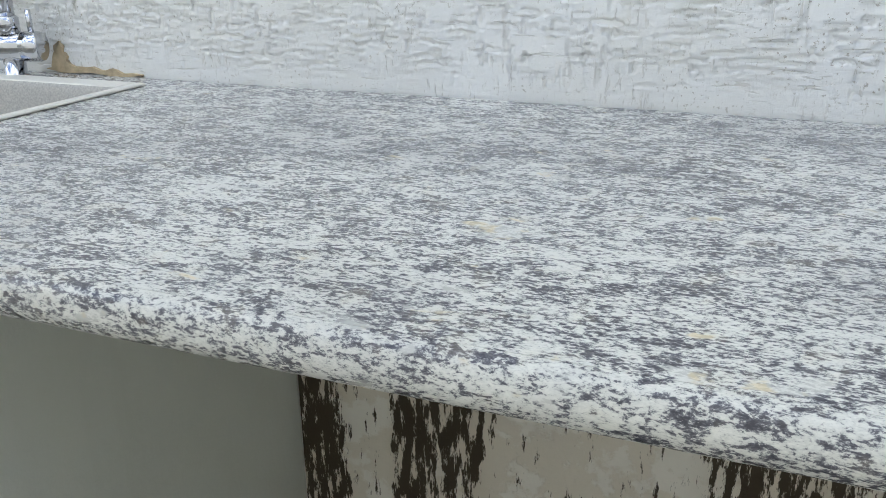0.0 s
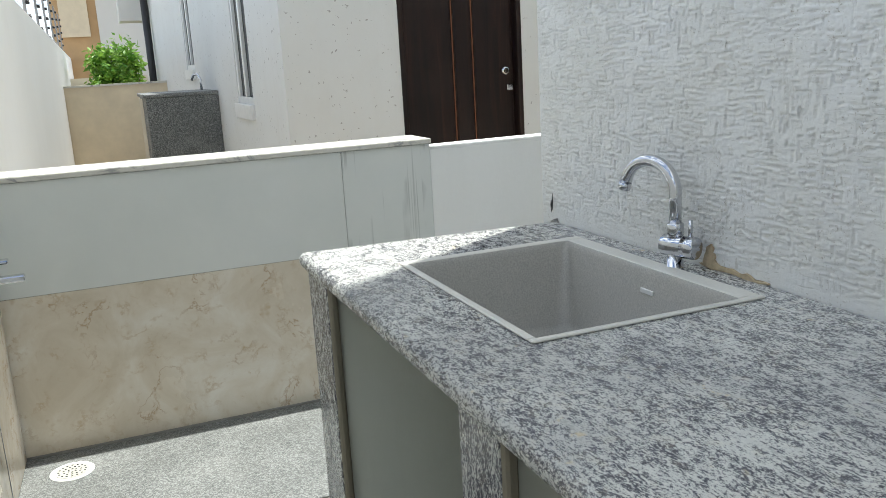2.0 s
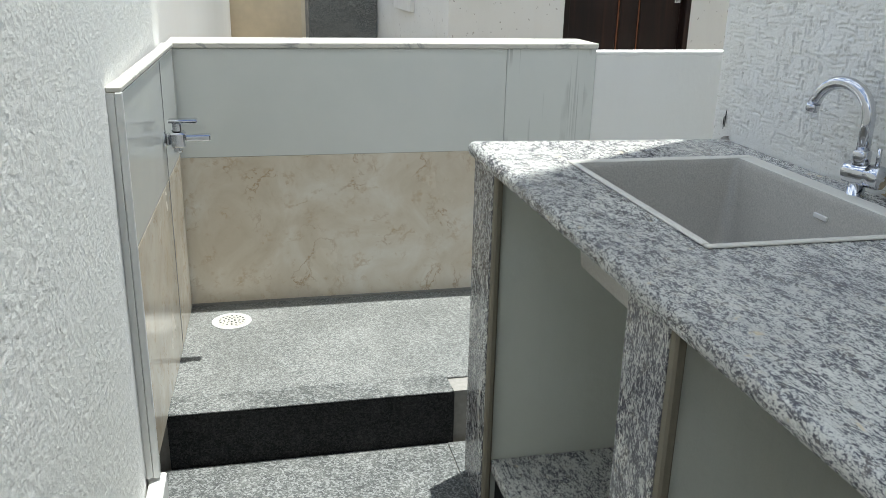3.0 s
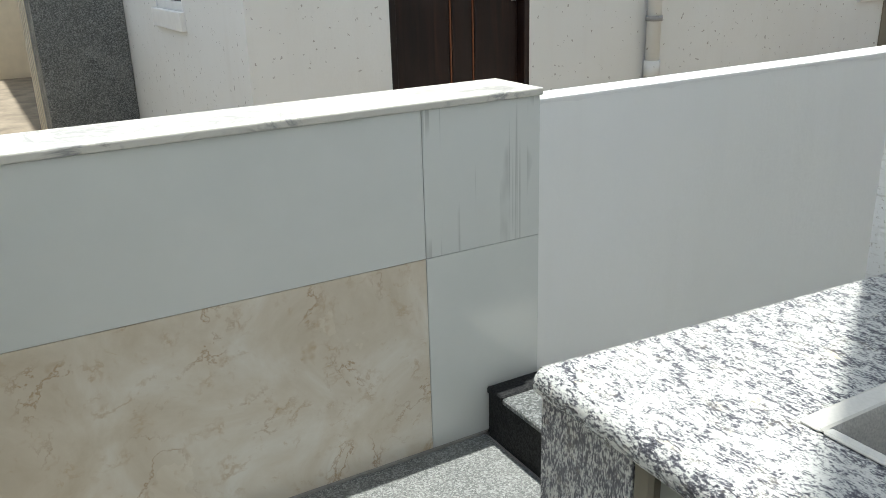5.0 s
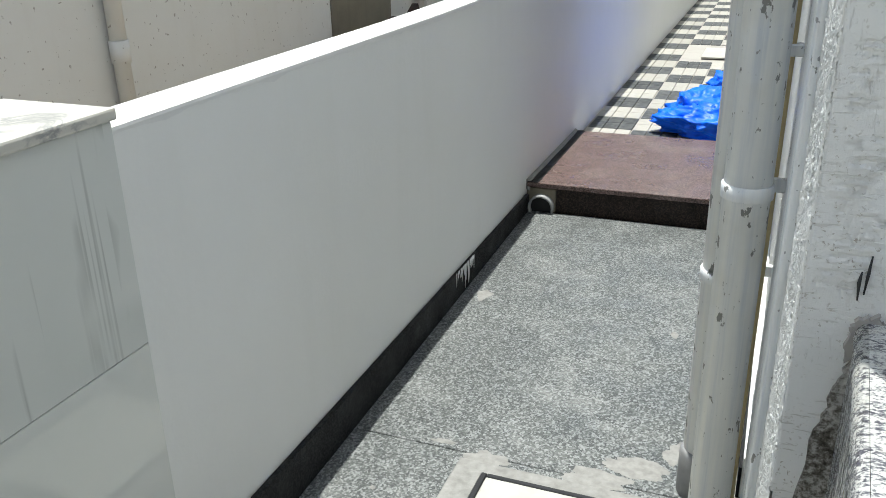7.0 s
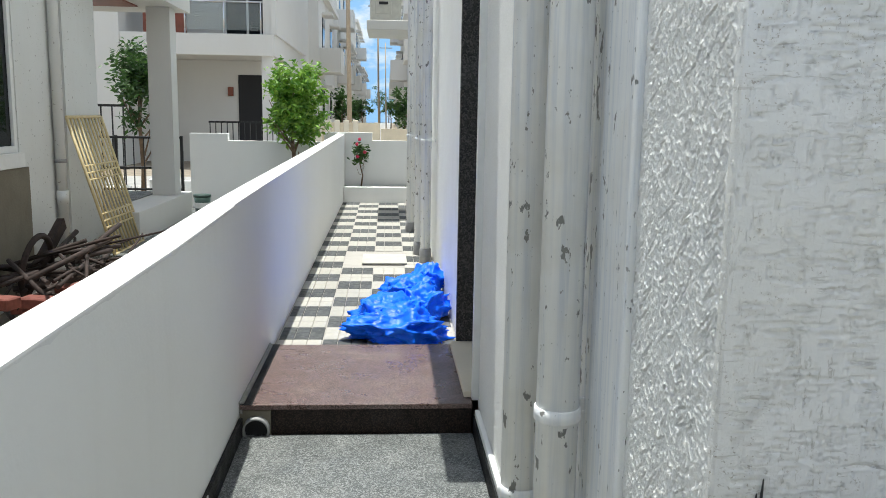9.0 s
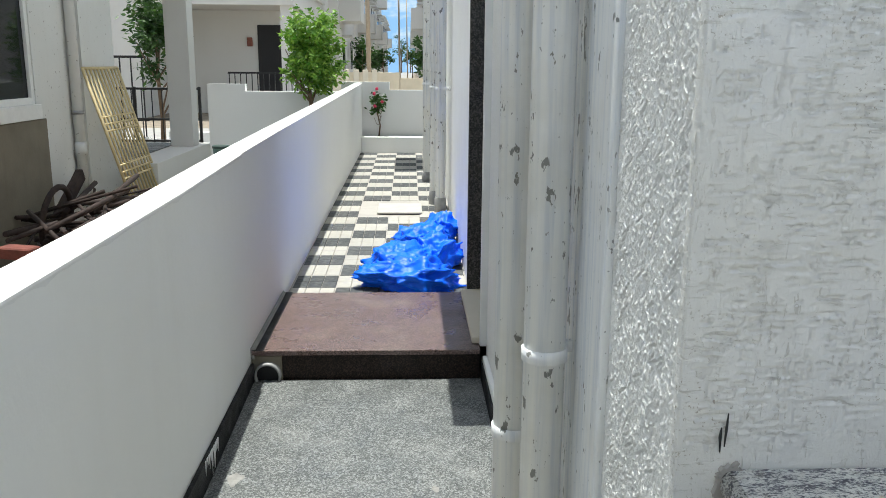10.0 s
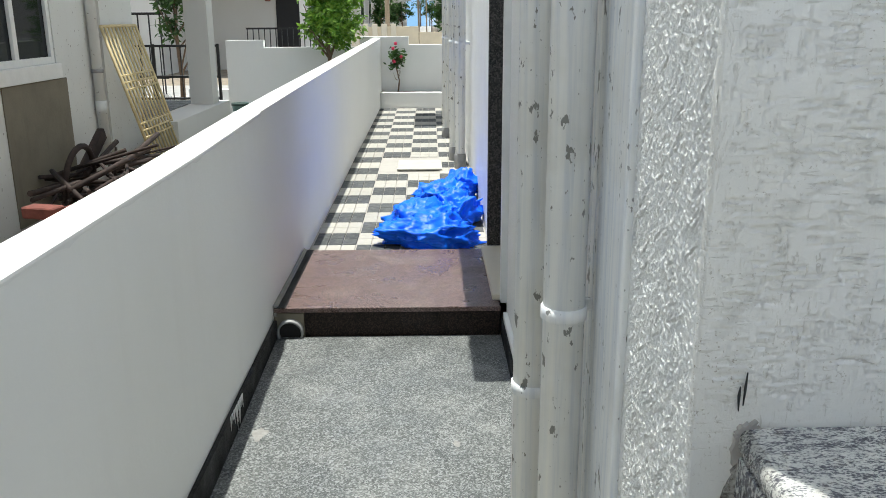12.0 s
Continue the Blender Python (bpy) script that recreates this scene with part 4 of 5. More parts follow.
part("strip", box(3.10, 3.128, -0.010, -0.0005, 1.100, 2.26, 0.002), M_WOODSTRIP, win)
part("cross_bar", box(2.0185, 3.0995, -0.007, 0.002, 1.203, 1.214, 0.002), M_WOODSTRIP, win, "thin yellow cross bar")

# ---- downpipes at the house corner ----
def downpipe(x, y, r, z0, z1, label, clamps, socket):
    p = thing("downpipe", (x, y, z0), label, "pipe", "downpipes on the side wall")
    part("pipe", tube([(x, y, z0), (x, y, z1)], r, 24), M_PIPE, p)
    for z in clamps:
        c = part("clamp", tube([(x, y, z - 0.013), (x, y, z - 0.011), (x, y, z + 0.011), (x, y, z + 0.013)], [r + 0.001, r + 0.004, r + 0.004, r + 0.001], 24), M_PIPE, p, "painted clamp band")
        part("bracket", box(x + r * 0.4, 0.947, y + r * 0.9, y + r * 0.9 + 0.012, z - 0.012, z + 0.012, 0.002), M_PIPE, c)
    if socket:
        part("socket", tube([(x, y, z0), (x, y, z0 + socket), (x, y, z0 + socket + 0.01)], [r + 0.007, r + 0.007, r + 0.001], 24), M_PIPEGREY, p, "unpainted grey socket")
    return p


downpipe(0.867, 0.53, 0.0385, -0.004, 6.2, "thick white painted downpipe with flaking paint", (0.775, 2.4), 0.0)
downpipe(0.839, 0.74, 0.041, -0.004, 6.2, "white painted waste pipe with a grey foot", (0.53, 2.2), 0.11)
part("smooth_band", box(0.926, 0.9445, 0.345, 0.690, 0.0, 6.0, 0.009, 4), M_PIPE, side, "smooth white painted plaster band behind the pipes")


def side_strip(h):
    n, m = h.shape
    u, v = np.meshgrid(0.691 + np.arange(n) * 0.0026, 0.02 + np.arange(m) * 0.0026, indexing="ij")
    return np.stack((0.9434 - h * 0.008, u, v), -1)


relief("plaster", grainy(110, 760, 0.0026, 17, 0.005, 1.0), side_strip, M_STUCCO, side, "coarse thrown white plaster beyond the band")
yp = thing("gas_pipe", (0.906, 0.63, 0.0), "thin yellow painted pipe on the side wall", "pipe")
part("pipe", tube([(0.906, 0.63, 0.05), (0.906, 0.63, 3.0)], 0.008, 12), M_YELLOW, yp)
part("clip", box(0.905, 0.930, 0.617, 0.643, 0.98, 1.0, 0.002), M_PIPE, yp)
for xx, yy, rr in ((0.868, 5.78, 0.04), (0.835, 6.15, 0.045), (0.795, 7.43, 0.045)):
    downpipe(xx, yy, rr, 0.09, 6.2, "white painted downpipe further along the side wall", (1.1, 2.6), 0.14)

# marks on the plaster by the worktop corner
marks = tagged(part("paint_marks", merge(tube([(0.993, -0.0065, 0.838), (0.992, -0.0065, 0.858), (0.993, -0.0065, 0.870)], [0.0008, 0.0020, 0.0008], 6), tube([(0.998, -0.0065, 0.845), (0.999, -0.0065, 0.868), (1.000, -0.0065, 0.888)], [0.0008, 0.0018, 0.0008], 6)), M_SCRATCH), "two short black brush marks on the plaster", "paint mark")

# chamber cover in the passage
cover = thing("chamber_cover", (0.52, 0.40, -0.001), "cream inspection cover in a cement surround", "cover")
part("surround", jitter(box(0.30, 0.80, 0.14, 0.665, -0.002, 0.010, 0.004), 0.002, 4), M_MORTAR, cover, "rough cement surround")
part("frame", rim_ring(0.37, 0.74, 0.20, 0.62, 0.385, 0.725, 0.215, 0.605, 0.0102, 0.016), M_IRON, cover, "dark frame line")
part("lid", box(0.386, 0.724, 0.216, 0.604, 0.0102, 0.017, 0.003), M_COVER, cover, "smooth cream lid")
cover2 = thing("chamber_cover", (0.60, 5.95, 0.10), "cream inspection cover in the paving", "cover")
part("lid", box(0.36, 0.72, 5.68, 6.12, 0.120, 0.134, 0.003), M_COVER, cover2)

rs = random.Random(31)
drips = [tube([(-0.004, 1.47 + 0.011 * k + rs.uniform(-0.006, 0.006), 0.101), (-0.0035, 1.47 + 0.011 * k + rs.uniform(-0.012, 0.012), 0.101 - rs.uniform(0.02, 0.09))], [0.0022, 0.0008], 6) for k in range(16)]
tagged(part("paint_drips", merge(*drips), M_BOARD), "white paint drips over the black skirting", "paint drips")


def spill(cx, cy, z, rx, ry, seed):
    """A thin ragged spill."""
    bm = bmesh.new()
    n = 64
    ring = []
    for k in range(n):
        a = 2 * math.pi * k / n
        d = Vector((math.cos(a), math.sin(a), seed * 3.7))
        r = 0.75 + 0.4 * noise.noise(d * 1.1) + 0.2 * noise.noise(d * 2.6) + 0.10 * noise.noise(d * 9.0)
        ring.append(bm.verts.new((cx + rx * math.cos(a) * r, cy + ry * math.sin(a) * r, z)))
    top = bm.verts.new((cx, cy, z + 0.002))
    for k in range(n):
        bm.faces.new((ring[k], ring[(k + 1) % n], top))
    return bm


# pale patch for spilled powder and, as colour, the sun's glint beside it
tagged(part("powder_glint_patch", spill(0.060, 1.545, 0.0005, 0.030, 0.06, 8), M_MORTAR), "pale spilled powder and painted sun glint at the foot of the wall", "spill")
for k, (x, y, rx, ry) in enumerate(((0.62, 0.70, 0.10, 0.05), (0.36, 0.69, 0.07, 0.035), (0.15, 0.50, 0.010, 0.008), (0.22, 0.38, 0.012, 0.010), (0.70, 1.46, 0.015, 0.025), (0.78, 0.85, 0.04, 0.07), (0.70, 0.77, 0.11, 0.05), (0.24, 0.72, 0.05, 0.012))):
    tagged(part("cement_spill", spill(x, y, 0.0004, rx, ry, 40 + k), M_MORTAR), "dried cement spill on the passage floor", "spill", "cement spills")

tagged(part("damp_stain", ragged([(0.946, -0.10), (0.950, 0.42), (0.962, 0.55), (0.974, 0.66), (0.986, 0.73), (0.996, 0.77), (1.003, 0.78), (1.004, -0.10)], -0.0006, 0.0065, 15), M_STAIN), "dark damp stain on the plaster below the worktop corner", "stain")
tagged(part("mortar_smear", ragged([(0.992, 0.765), (0.990, 0.795), (0.996, 0.815), (1.016, 0.824), (1.02, 0.815), (1.012, 0.79)], -0.0006, 0.0095, 16), M_GREYCEMENT), "rough grey mortar smear at the worktop corner", "mortar")


def paint_lip(y0, y1, seed):
    """Thick ragged lip of fresh white paint along the top edge of the boundary wall."""
    bm = bmesh.new()
    n = int((y1 - y0) / 0.012)
    rows = []
    for k in range(n + 1):
        y = y0 + (y1 - y0) * k / n
        x = -0.0145 * y
        drop = 0.010 + 0.014 * max(0.0, noise.noise(Vector((y * 9, seed, 0)))) + 0.008 * max(0.0, noise.noise(Vector((y * 31, seed, 4))))
        z = wall_top(y)
        rows.append([bm.verts.new(p) for p in ((x - 0.02, y, z + 0.0015), (x + 0.002, y, z + 0.0012), (x + 0.0026, y, z - 0.004), (x + 0.0006, y, z - drop))])
    for a, b in zip(rows, rows[1:]):
        for k in range(3):
            bm.faces.new((a[k], b[k], b[k + 1], a[k + 1]))
    bmesh.ops.recalc_face_normals(bm, faces=bm.faces[:])
    return bm


part("paint_lip", paint_lip(0.052, 2.38, 2.0), M_BOARD, wb, "ragged lip of fresh white paint")

# ---- blue tarpaulin sacks beside the step ----
def sack(name_seed, at, size, rot):
    """A slumped, creased sack of tarpaulin."""
    rnd = random.Random(name_seed)
    bm = bmesh.new()
    bmesh.ops.create_icosphere(bm, subdivisions=5, radius=1.0)
    off = Vector((rnd.uniform(-9, 9), rnd.uniform(-9, 9), rnd.uniform(-9, 9)))
    c, s = math.cos(rot), math.sin(rot)
    for v in bm.verts:
        p = v.co.copy()
        r1, r2 = 1 - abs(2 * noise.noise(p * 1.3 + off)), 1 - abs(2 * noise.noise(Vector((p.x * 1.2, p.y * 3.2, p.z * 2.0)) + off * 2))
        r3 = 1 - abs(2 * noise.noise(Vector((p.x * 4.5, p.y * 2.2, p.z * 4.0)) - off))
        n = 0.22 * noise.noise(p * 0.9 + off) + 0.24 * r1 * r1 * r1 + 0.20 * r2 ** 5 + 0.08 * r3 * r3 * r3
        p = p * (0.74 + n)
        p.z = max(p.z, -0.35) * (0.75 + 0.3 * noise.noise(Vector((p.x, p.y, 0)) * 1.6 + off))
        p.z = max(p.z, -0.35)
        q = Vector((p.x * size[0], p.y * size[1], (p.z + 0.35) * size[2]))
        v.co = Vector((q.x * c - q.y * s + at[0], q.x * s + q.y * c + at[1], q.z + at[2]))
    for f in bm.faces:
        f.smooth = True
    return bm


for sd, at, size, rot, lab in ((1, (0.62, 3.56, 0.078), (0.33, 0.20, 0.19), 0.05, "slumped blue tarpaulin sack lying against the step"),
                               (2, (0.56, 3.90, 0.082), (0.27, 0.22, 0.20), 0.5, "crumpled blue tarpaulin sack on the paving"),
                               (3, (0.77, 4.05, 0.084), (0.20, 0.30, 0.23), -0.2, "creased blue tarpaulin sack against the wall"),
                               (4, (0.70, 4.42, 0.090), (0.23, 0.26, 0.20), 0.3, "blue tarpaulin sack with tied corner"),
                               (5, (0.80, 4.72, 0.094), (0.17, 0.26, 0.20), 0.1, "blue tarpaulin sack at the end of the heap")):
    tagged(part("tarpaulin_sack", sack(sd, at, tuple(q * 0.84 for q in size), rot), M_TARP), lab, "sack", "heap of blue sacks")

# ---- end of the passage ----
FT = {0: 2, 1: 0, 2: 3, 3: 1}
structure("wall_front", holed((-1.99, -1.505, -0.265, 0.36, 3.0), (-0.158, 0.93, 0.955, 1.02, 1.057), lambda i, j: j <= FT[i], 10.2, 10.32, lambda u, v, d: (u, d, v)), M_PAINT, "stepped white front wall", "wall")
structure("planter_wall", box(0.0, 0.945, 9.87, 9.97, -0.158, 0.375, 0.006), M_PAINT, "low white planter edge", "planter")
structure("planter_soil", box(0.0, 0.945, 9.9705, 10.1995, -0.158, 0.36), M_SOIL, "dark soil in the planter", "soil")


def leaves(count, centre, radius, leaf, seed, squash=1.0, holes=0.42):
    """A crown of single leaves in clumps, with gaps."""
    rnd = random.Random(seed)
    clumps = []
    for _ in range(max(6, count // 70)):
        d = Vector((rnd.gauss(0, 1), rnd.gauss(0, 1), rnd.gauss(0, 1))).normalized()
        clumps.append((Vector(centre) + Vector((d.x * radius[0], d.y * radius[1], d.z * radius[2] * squash)) * rnd.uniform(0.25, 1.0), rnd.uniform(0.16, 0.42)))
    vs, fs = [], []
    for _ in range(count):
        c, r = rnd.choice(clumps)
        p = c + Vector((rnd.gauss(0, 1), rnd.gauss(0, 1), rnd.gauss(0, 1))) * r * holes * max(radius)
        u = Vector((rnd.uniform(-1, 1), rnd.uniform(-1, 1), rnd.uniform(-0.9, 0.5))).normalized()
        v = u.cross(Vector((rnd.uniform(-1, 1), rnd.uniform(-1, 1), rnd.uniform(-1, 1)))).normalized()
        n = u.cross(v)
        ln = leaf * rnd.uniform(0.7, 1.3)
        i = len(vs)
        vs += [p, p + u * ln * 0.5 + v * ln * 0.2 + n * ln * 0.05, p + u * ln, p + u * ln * 0.5 - v * ln * 0.2 + n * ln * 0.05]
        fs.append((i, i + 1, i + 2, i + 3))
    me = bpy.data.meshes.new("crown")
    me.from_pydata([tuple(v) for v in vs], [], fs)
    return me


def tree(at, height, radius, count, leaf, seed, label, material, low=0.35, name="tree"):
    t = thing(name, at, label, name)
    x, y, z = at
    rnd = random.Random(seed)
    trunk = tube([(x, y, z), (x + 0.02, y, z + height * 0.25), (x - 0.02, y + 0.02, z + height * 0.5), (x, y, z + height * 0.8)], [height * 0.018, height * 0.014, height * 0.01, height * 0.004], 8)
    part("trunk", trunk, M_BARK, t)
    for k in range(7):
        a = rnd.uniform(0, 6.28)
        s = Vector((x, y, z + height * rnd.uniform(0.25, 0.6)))
        e = s + Vector((math.cos(a) * radius[0] * 0.8, math.sin(a) * radius[1] * 0.8, height * rnd.uniform(0.1, 0.3)))
        part("limb", tube([s, (s + e) / 2 + Vector((0, 0, -0.03)), e], [height * 0.007, height * 0.005, height * 0.002], 6), M_BARK, t)
    me = leaves(count, (0, 0, height * (1 + low) / 2), radius, leaf, seed)
    me.materials.append(material)
    c = new("crown", me)
    c.parent = t
    return t


tree((-0.62, 9.9, -0.15), 2.2, (0.42, 0.40, 0.52), 4800, 0.085, 11, "young bushy tree with bright green leaves behind the wall", M_LEAF, 0.42)
tree((-3.0, 11.6, -0.15), 2.5, (0.34, 0.4, 0.6), 1800, 0.10, 12, "bushy green tree beyond the porch", M_LEAFDARK, 0.5)
rose = tree((0.22, 10.08, 0.355), 0.62, (0.09, 0.07, 0.20), 240, 0.06, 13, "flowering shrub with pink blooms in the planter", M_LEAFDARK, 0.35, "shrub")
for k, (dx, dz) in enumerate(((-0.05, 0.56), (-0.045, 0.40), (0.05, 0.46), (-0.02, 0.62))):
    fl = bmesh.new()
    bmesh.ops.create_icosphere(fl, subdivisions=2, radius=0.028)
    for v in fl.verts:
        v.co *= 0.8 + 0.35 * noise.noise(v.co * 60 + Vector((k, 0, 0)))
    bmesh.ops.translate(fl, verts=fl.verts[:], vec=(0.22 + dx, 10.0, 0.355 + dz))
    part("bloom", fl, M_PETAL, rose, "pink bloom")

# ---- air-conditioner outdoor unit high on the side wall ----
ac = thing("outdoor_unit", (0.52, 8.9, 2.30), "cream air-conditioner outdoor unit on a concrete ledge", "air conditioner")
structure("ledge", box(0.33, 0.9445, 8.4, 9.5, 2.20, 2.30, 0.004), M_HOUSE, "concrete ledge on the side wall", "ledge")
part("casing", box(0.36, 0.70, 8.55, 9.35, 2.3005, 2.95, 0.012, 2), M_COVER, ac)
part("side_panel", box(0.42, 0.60, 8.542, 8.5495, 2.38, 2.84, 0.003), M_COVER, ac, "ribbed side panel")
for zz in (2.48, 2.73):
    part("grip", box(0.46, 0.56, 8.536, 8.5415, zz, zz + 0.03, 0.002), M_DARK, ac)

# ---- neighbouring house ----
NX = -2.2
nb = thing("neighbour_house", (-4.5, 3.4, -0.158), "weathered cream neighbouring house with dark door", "house")
part("wall", holed((0.0, 0.735, 1.59, 4.45, 5.62, 6.43), (-0.158, 0.975, 2.15, 2.2, 6.2), lambda i, j: not (i == 1 and j < 2) and not (i == 3 and j in (1, 2)), NX - 0.2, NX, lambda u, v, d: (d, u, v)), M_NEIGHBOUR, nb)
part("wall", holed((-13.0, -7.7, -6.9, -4.05, -3.36, NX - 0.2005), (-0.158, 1.0, 1.3, 2.2, 2.3, 6.2), lambda i, j: not (i == 1 and j in (2, 3)) and not (i == 3 and j in (1, 2)), 0.0, 0.2, lambda u, v, d: (u, d, v)), M_NEIGHBOUR, nb)
part("wall", box(NX - 0.25, NX + 0.06, 6.43, 7.22, -0.158, 2.44), M_NEIGHBOUR, nb, "projecting pier of the porch")
part("roof", box(-13.0, NX, 0.0, 6.43, 6.2, 6.35), M_HOUSE, nb)
part("porch_wall", box(-5.4, NX - 0.2505, 6.6, 6.8, -0.158, 2.44), M_NEIGHBOUR, nb)
# solid black box in place of the unlit room's shade
part("interior", box(-5.0, NX - 0.6, 0.4, 6.2, -0.1, 6.1), M_DARK, nb, "solid black box standing in for the unlit room behind the windows")
nd = part("door", box(NX - 0.10, NX - 0.06, 0.77, 1.555, -0.05, 2.12), M_DOOR, nb, "closed dark stained plank door")
for y0, y1 in ((0.7355, 0.77), (1.555, 1.5895)):
    part("jamb", box(NX - 0.13, NX + 0.004, y0, y1, -0.05, 2.1495, 0.003), M_DOOR, nd)
part("lintel", box(NX - 0.13, NX + 0.004, 0.7705, 1.5545, 2.12, 2.1495), M_DOOR, nd)
for yy in (1.112, 1.252):
    part("groove", box(NX - 0.0598, NX - 0.052, yy + 0.003, yy + 0.009, -0.04, 2.1), M_DOORLINE, nd, "orange brown joint line")
for y0, y1 in ((0.785, 1.105), (1.128, 1.246), (1.268, 1.54)):
    part("plank", box(NX - 0.0598, NX - 0.048, y0, y1, -0.04, 2.1, 0.004), M_DOOR, nd)
kb = part("knob", tube([(NX - 0.048, 1.46, 1.15), (NX - 0.02, 1.46, 1.15), (NX - 0.015, 1.46, 1.15), (NX + 0.01, 1.46, 1.15), (NX + 0.022, 1.46, 1.15)], [0.013, 0.011, 0.026, 0.03, 0.018], 16), M_CHROME, nd, "pale metal knob")
part("bolt", box(NX - 0.05, NX - 0.03, 1.49, 1.53, 1.02, 1.06, 0.003), M_CHROME, nd)
part("cement_patch", box(NX + 0.0005, NX + 0.010, 4.72, 5.755, -0.1, 0.86, 0.003), M_CEMENT, nb, "bare brown cement patch")


def window(parent, axis, a0, a1, z0, z1, face, out):
    """A white sliding window with dark glass in a wall; axis 'y' faces +x, axis 'x' faces -y."""
    def b(u0, u1, d0, d1, w0, w1, bev=0.003):
        return box(face + min(d0 * out, d1 * out), face + max(d0 * out, d1 * out), u0, u1, w0, w1, bev) if axis == "y" else box(u0, u1, face + min(d0 * out, d1 * out), face + max(d0 * out, d1 * out), w0, w1, bev)
    wnd = part("window", b(a0, a1, -0.045, -0.035, z0, z1, 0.0), M_GLASS, parent, "dark glass sliding window")
    mid = (a0 + a1) / 2
    for u0, u1, w0, w1 in ((a0, a0 + 0.05, z0, z1), (a1 - 0.05, a1, z0, z1), (a0 + 0.0505, a1 - 0.0505, z0, z0 + 0.05), (a0 + 0.0505, a1 - 0.0505, z1 - 0.05, z1), (mid - 0.03, mid + 0.03, z0 + 0.0505, z1 - 0.0505)):
        part("frame", b(u0, u1, -0.0345, -0.008, w0, w1), M_UPVC, wnd)
    part("sill", b(a0 - 0.03, a1 + 0.03, -0.02, 0.03, z0 - 0.11, z0 - 0.002), M_UPVC, wnd, "white painted sill band")
    return wnd


window(nb, "y", 4.45, 5.62, 0.975, 2.2, NX, 1)
window(nb, "x", -4.05, -3.36, 1.0, 2.2, 0.0, -1)
window(nb, "x", -7.7, -6.9, 1.3, 2.3, 0.0, -1)
for yy in (2.46, 6.28):
    np_ = thing("downpipe", (NX + 0.05, yy, -0.1), "cream painted downpipe on the neighbouring wall", "pipe", "downpipes on the neighbour's wall")
    part("pipe", tube([(NX + 0.05, yy, 0.1), (NX + 0.05, yy, 6.2)], 0.042, 16), M_NEIGHBOUR, np_)
    part("clamp", tube([(NX + 0.05, yy, 0.86), (NX + 0.05, yy, 0.89)], 0.05, 16), M_PIPEGREY, np_)
    part("socket", tube([(NX + 0.05, yy, 0.52), (NX + 0.05, yy, 0.63)], 0.049, 16), M_NEIGHBOUR, np_)

# porch: pillar, roof slab, ledge
part("pillar", box(-2.13, -1.87, 8.9, 9.16, 0.34, 2.44, 0.004), M_HOUSE, nb, "square white porch pillar")
part("porch_roof", box(-6.5, -1.78, 6.8, 9.5, 2.44, 2.80), M_HOUSE, nb, "white porch roof slab")
part("soffit", box(-5.3, -2.2, 7.25, 8.85, 2.425, 2.4395), M_BROWNPANEL, nb, "brown porch soffit")
part("porch_floor", box(-5.4, -1.80, 7.2205, 9.4, -0.158, 0.34, 0.004), M_HOUSE, nb, "raised white porch edge")
part("porch_tiles", box(-5.3, -2.15, 7.25, 9.3, 0.3405, 0.35), M_FLOOR, nb, "grey porch tiles")
part("side_path", box(NX + 0.001, -0.175, 6.4, 10.19, -0.158, 0.06), M_FLOOR, nb, "grey side path")

# yellow steel grille leaning against the porch pier
grille = thing("window_grille", (-1.95, 6.8, 0.04), "yellow painted steel grille leaning on the porch pier", "grille")
G0, G1 = Vector((-1.79, 6.42, 0.06)), Vector((-2.115, 6.36, 1.235))


def gp(u, v):
    p = G0.lerp(G1, v)
    return p + Vector((0, 0.86 * u, 0))


for u in (0.0, 1.0):
    part("stile", tube([gp(u, 0), gp(u, 1)], 0.014, 6), M_YELLOW, grille)
for v in (0.0, 1.0):
    part("rail", tube([gp(0, v), gp(1, v)], 0.014, 6), M_YELLOW, grille)
for k in range(1, 10):
    part("bar", tube([gp(k / 10, 0), gp(k / 10, 1)], 0.011, 6), M_YELLOW, grille)
for v in (0.2, 0.25, 0.3, 0.55, 0.6, 0.65):
    part("cross_bar", tube([gp(0, v), gp(1, v)], 0.009, 6), M_YELLOW, grille)

# junk heap by the neighbour's wall
jr = random.Random(21)
for k in range(70):
    y, x = 4.5 + jr.random() * 1.7, -2.08 + jr.random() * 0.6
    ln, z = jr.uniform(0.3, 0.9), -0.12 + jr.random() * 0.34
    a, tl = jr.uniform(0, 3.14), jr.uniform(-0.1, 0.2)
    d = Vector((math.cos(a) * 0.35, math.sin(a), tl)).normalized() * ln / 2
    c = Vector((x, y, z + abs(d.z)))
    tagged(part("scrap_bar", tube([c - d, c + d], jr.uniform(0.008, 0.022), 6), M_RUST), "dark rusty scrap bar on the junk heap", "scrap", "junk heap by the wall")
for k in range(14):
    y, x = 3.9 + jr.random() * 1.2, -1.95 + jr.random() * 0.7
    z = -0.15 + 0.075 * (k % 5)
    bm = box(x, x + 0.22, y, y + 0.12, z, z + 0.07, 0.008)
    bmesh.ops.rotate(bm, verts=bm.verts[:], cent=(x + 0.1, y, z), matrix=Matrix.Rotation(jr.uniform(-0.4, 0.4), 3, "Z"))
    tagged(part("clay_brick", bm, M_REDTILE), "dull red clay brick on the junk heap", "brick", "junk heap by the wall")
wheel = [(-1.93 + 0.03 * math.sin(a), 5.15 + 0.26 * math.cos(a), 0.17 + 0.24 * math.sin(a)) for a in (2 * math.pi * k / 20 for k in range(21))]
tagged(part("scrap_ring", tube(wheel, 0.022, 8), M_RUST), "rusty brown iron ring leaning on the wall", "scrap", "junk heap by the wall")
plank = box(-2.08, -2.02, 5.0, 5.1, 0.1, 1.0, 0.006)
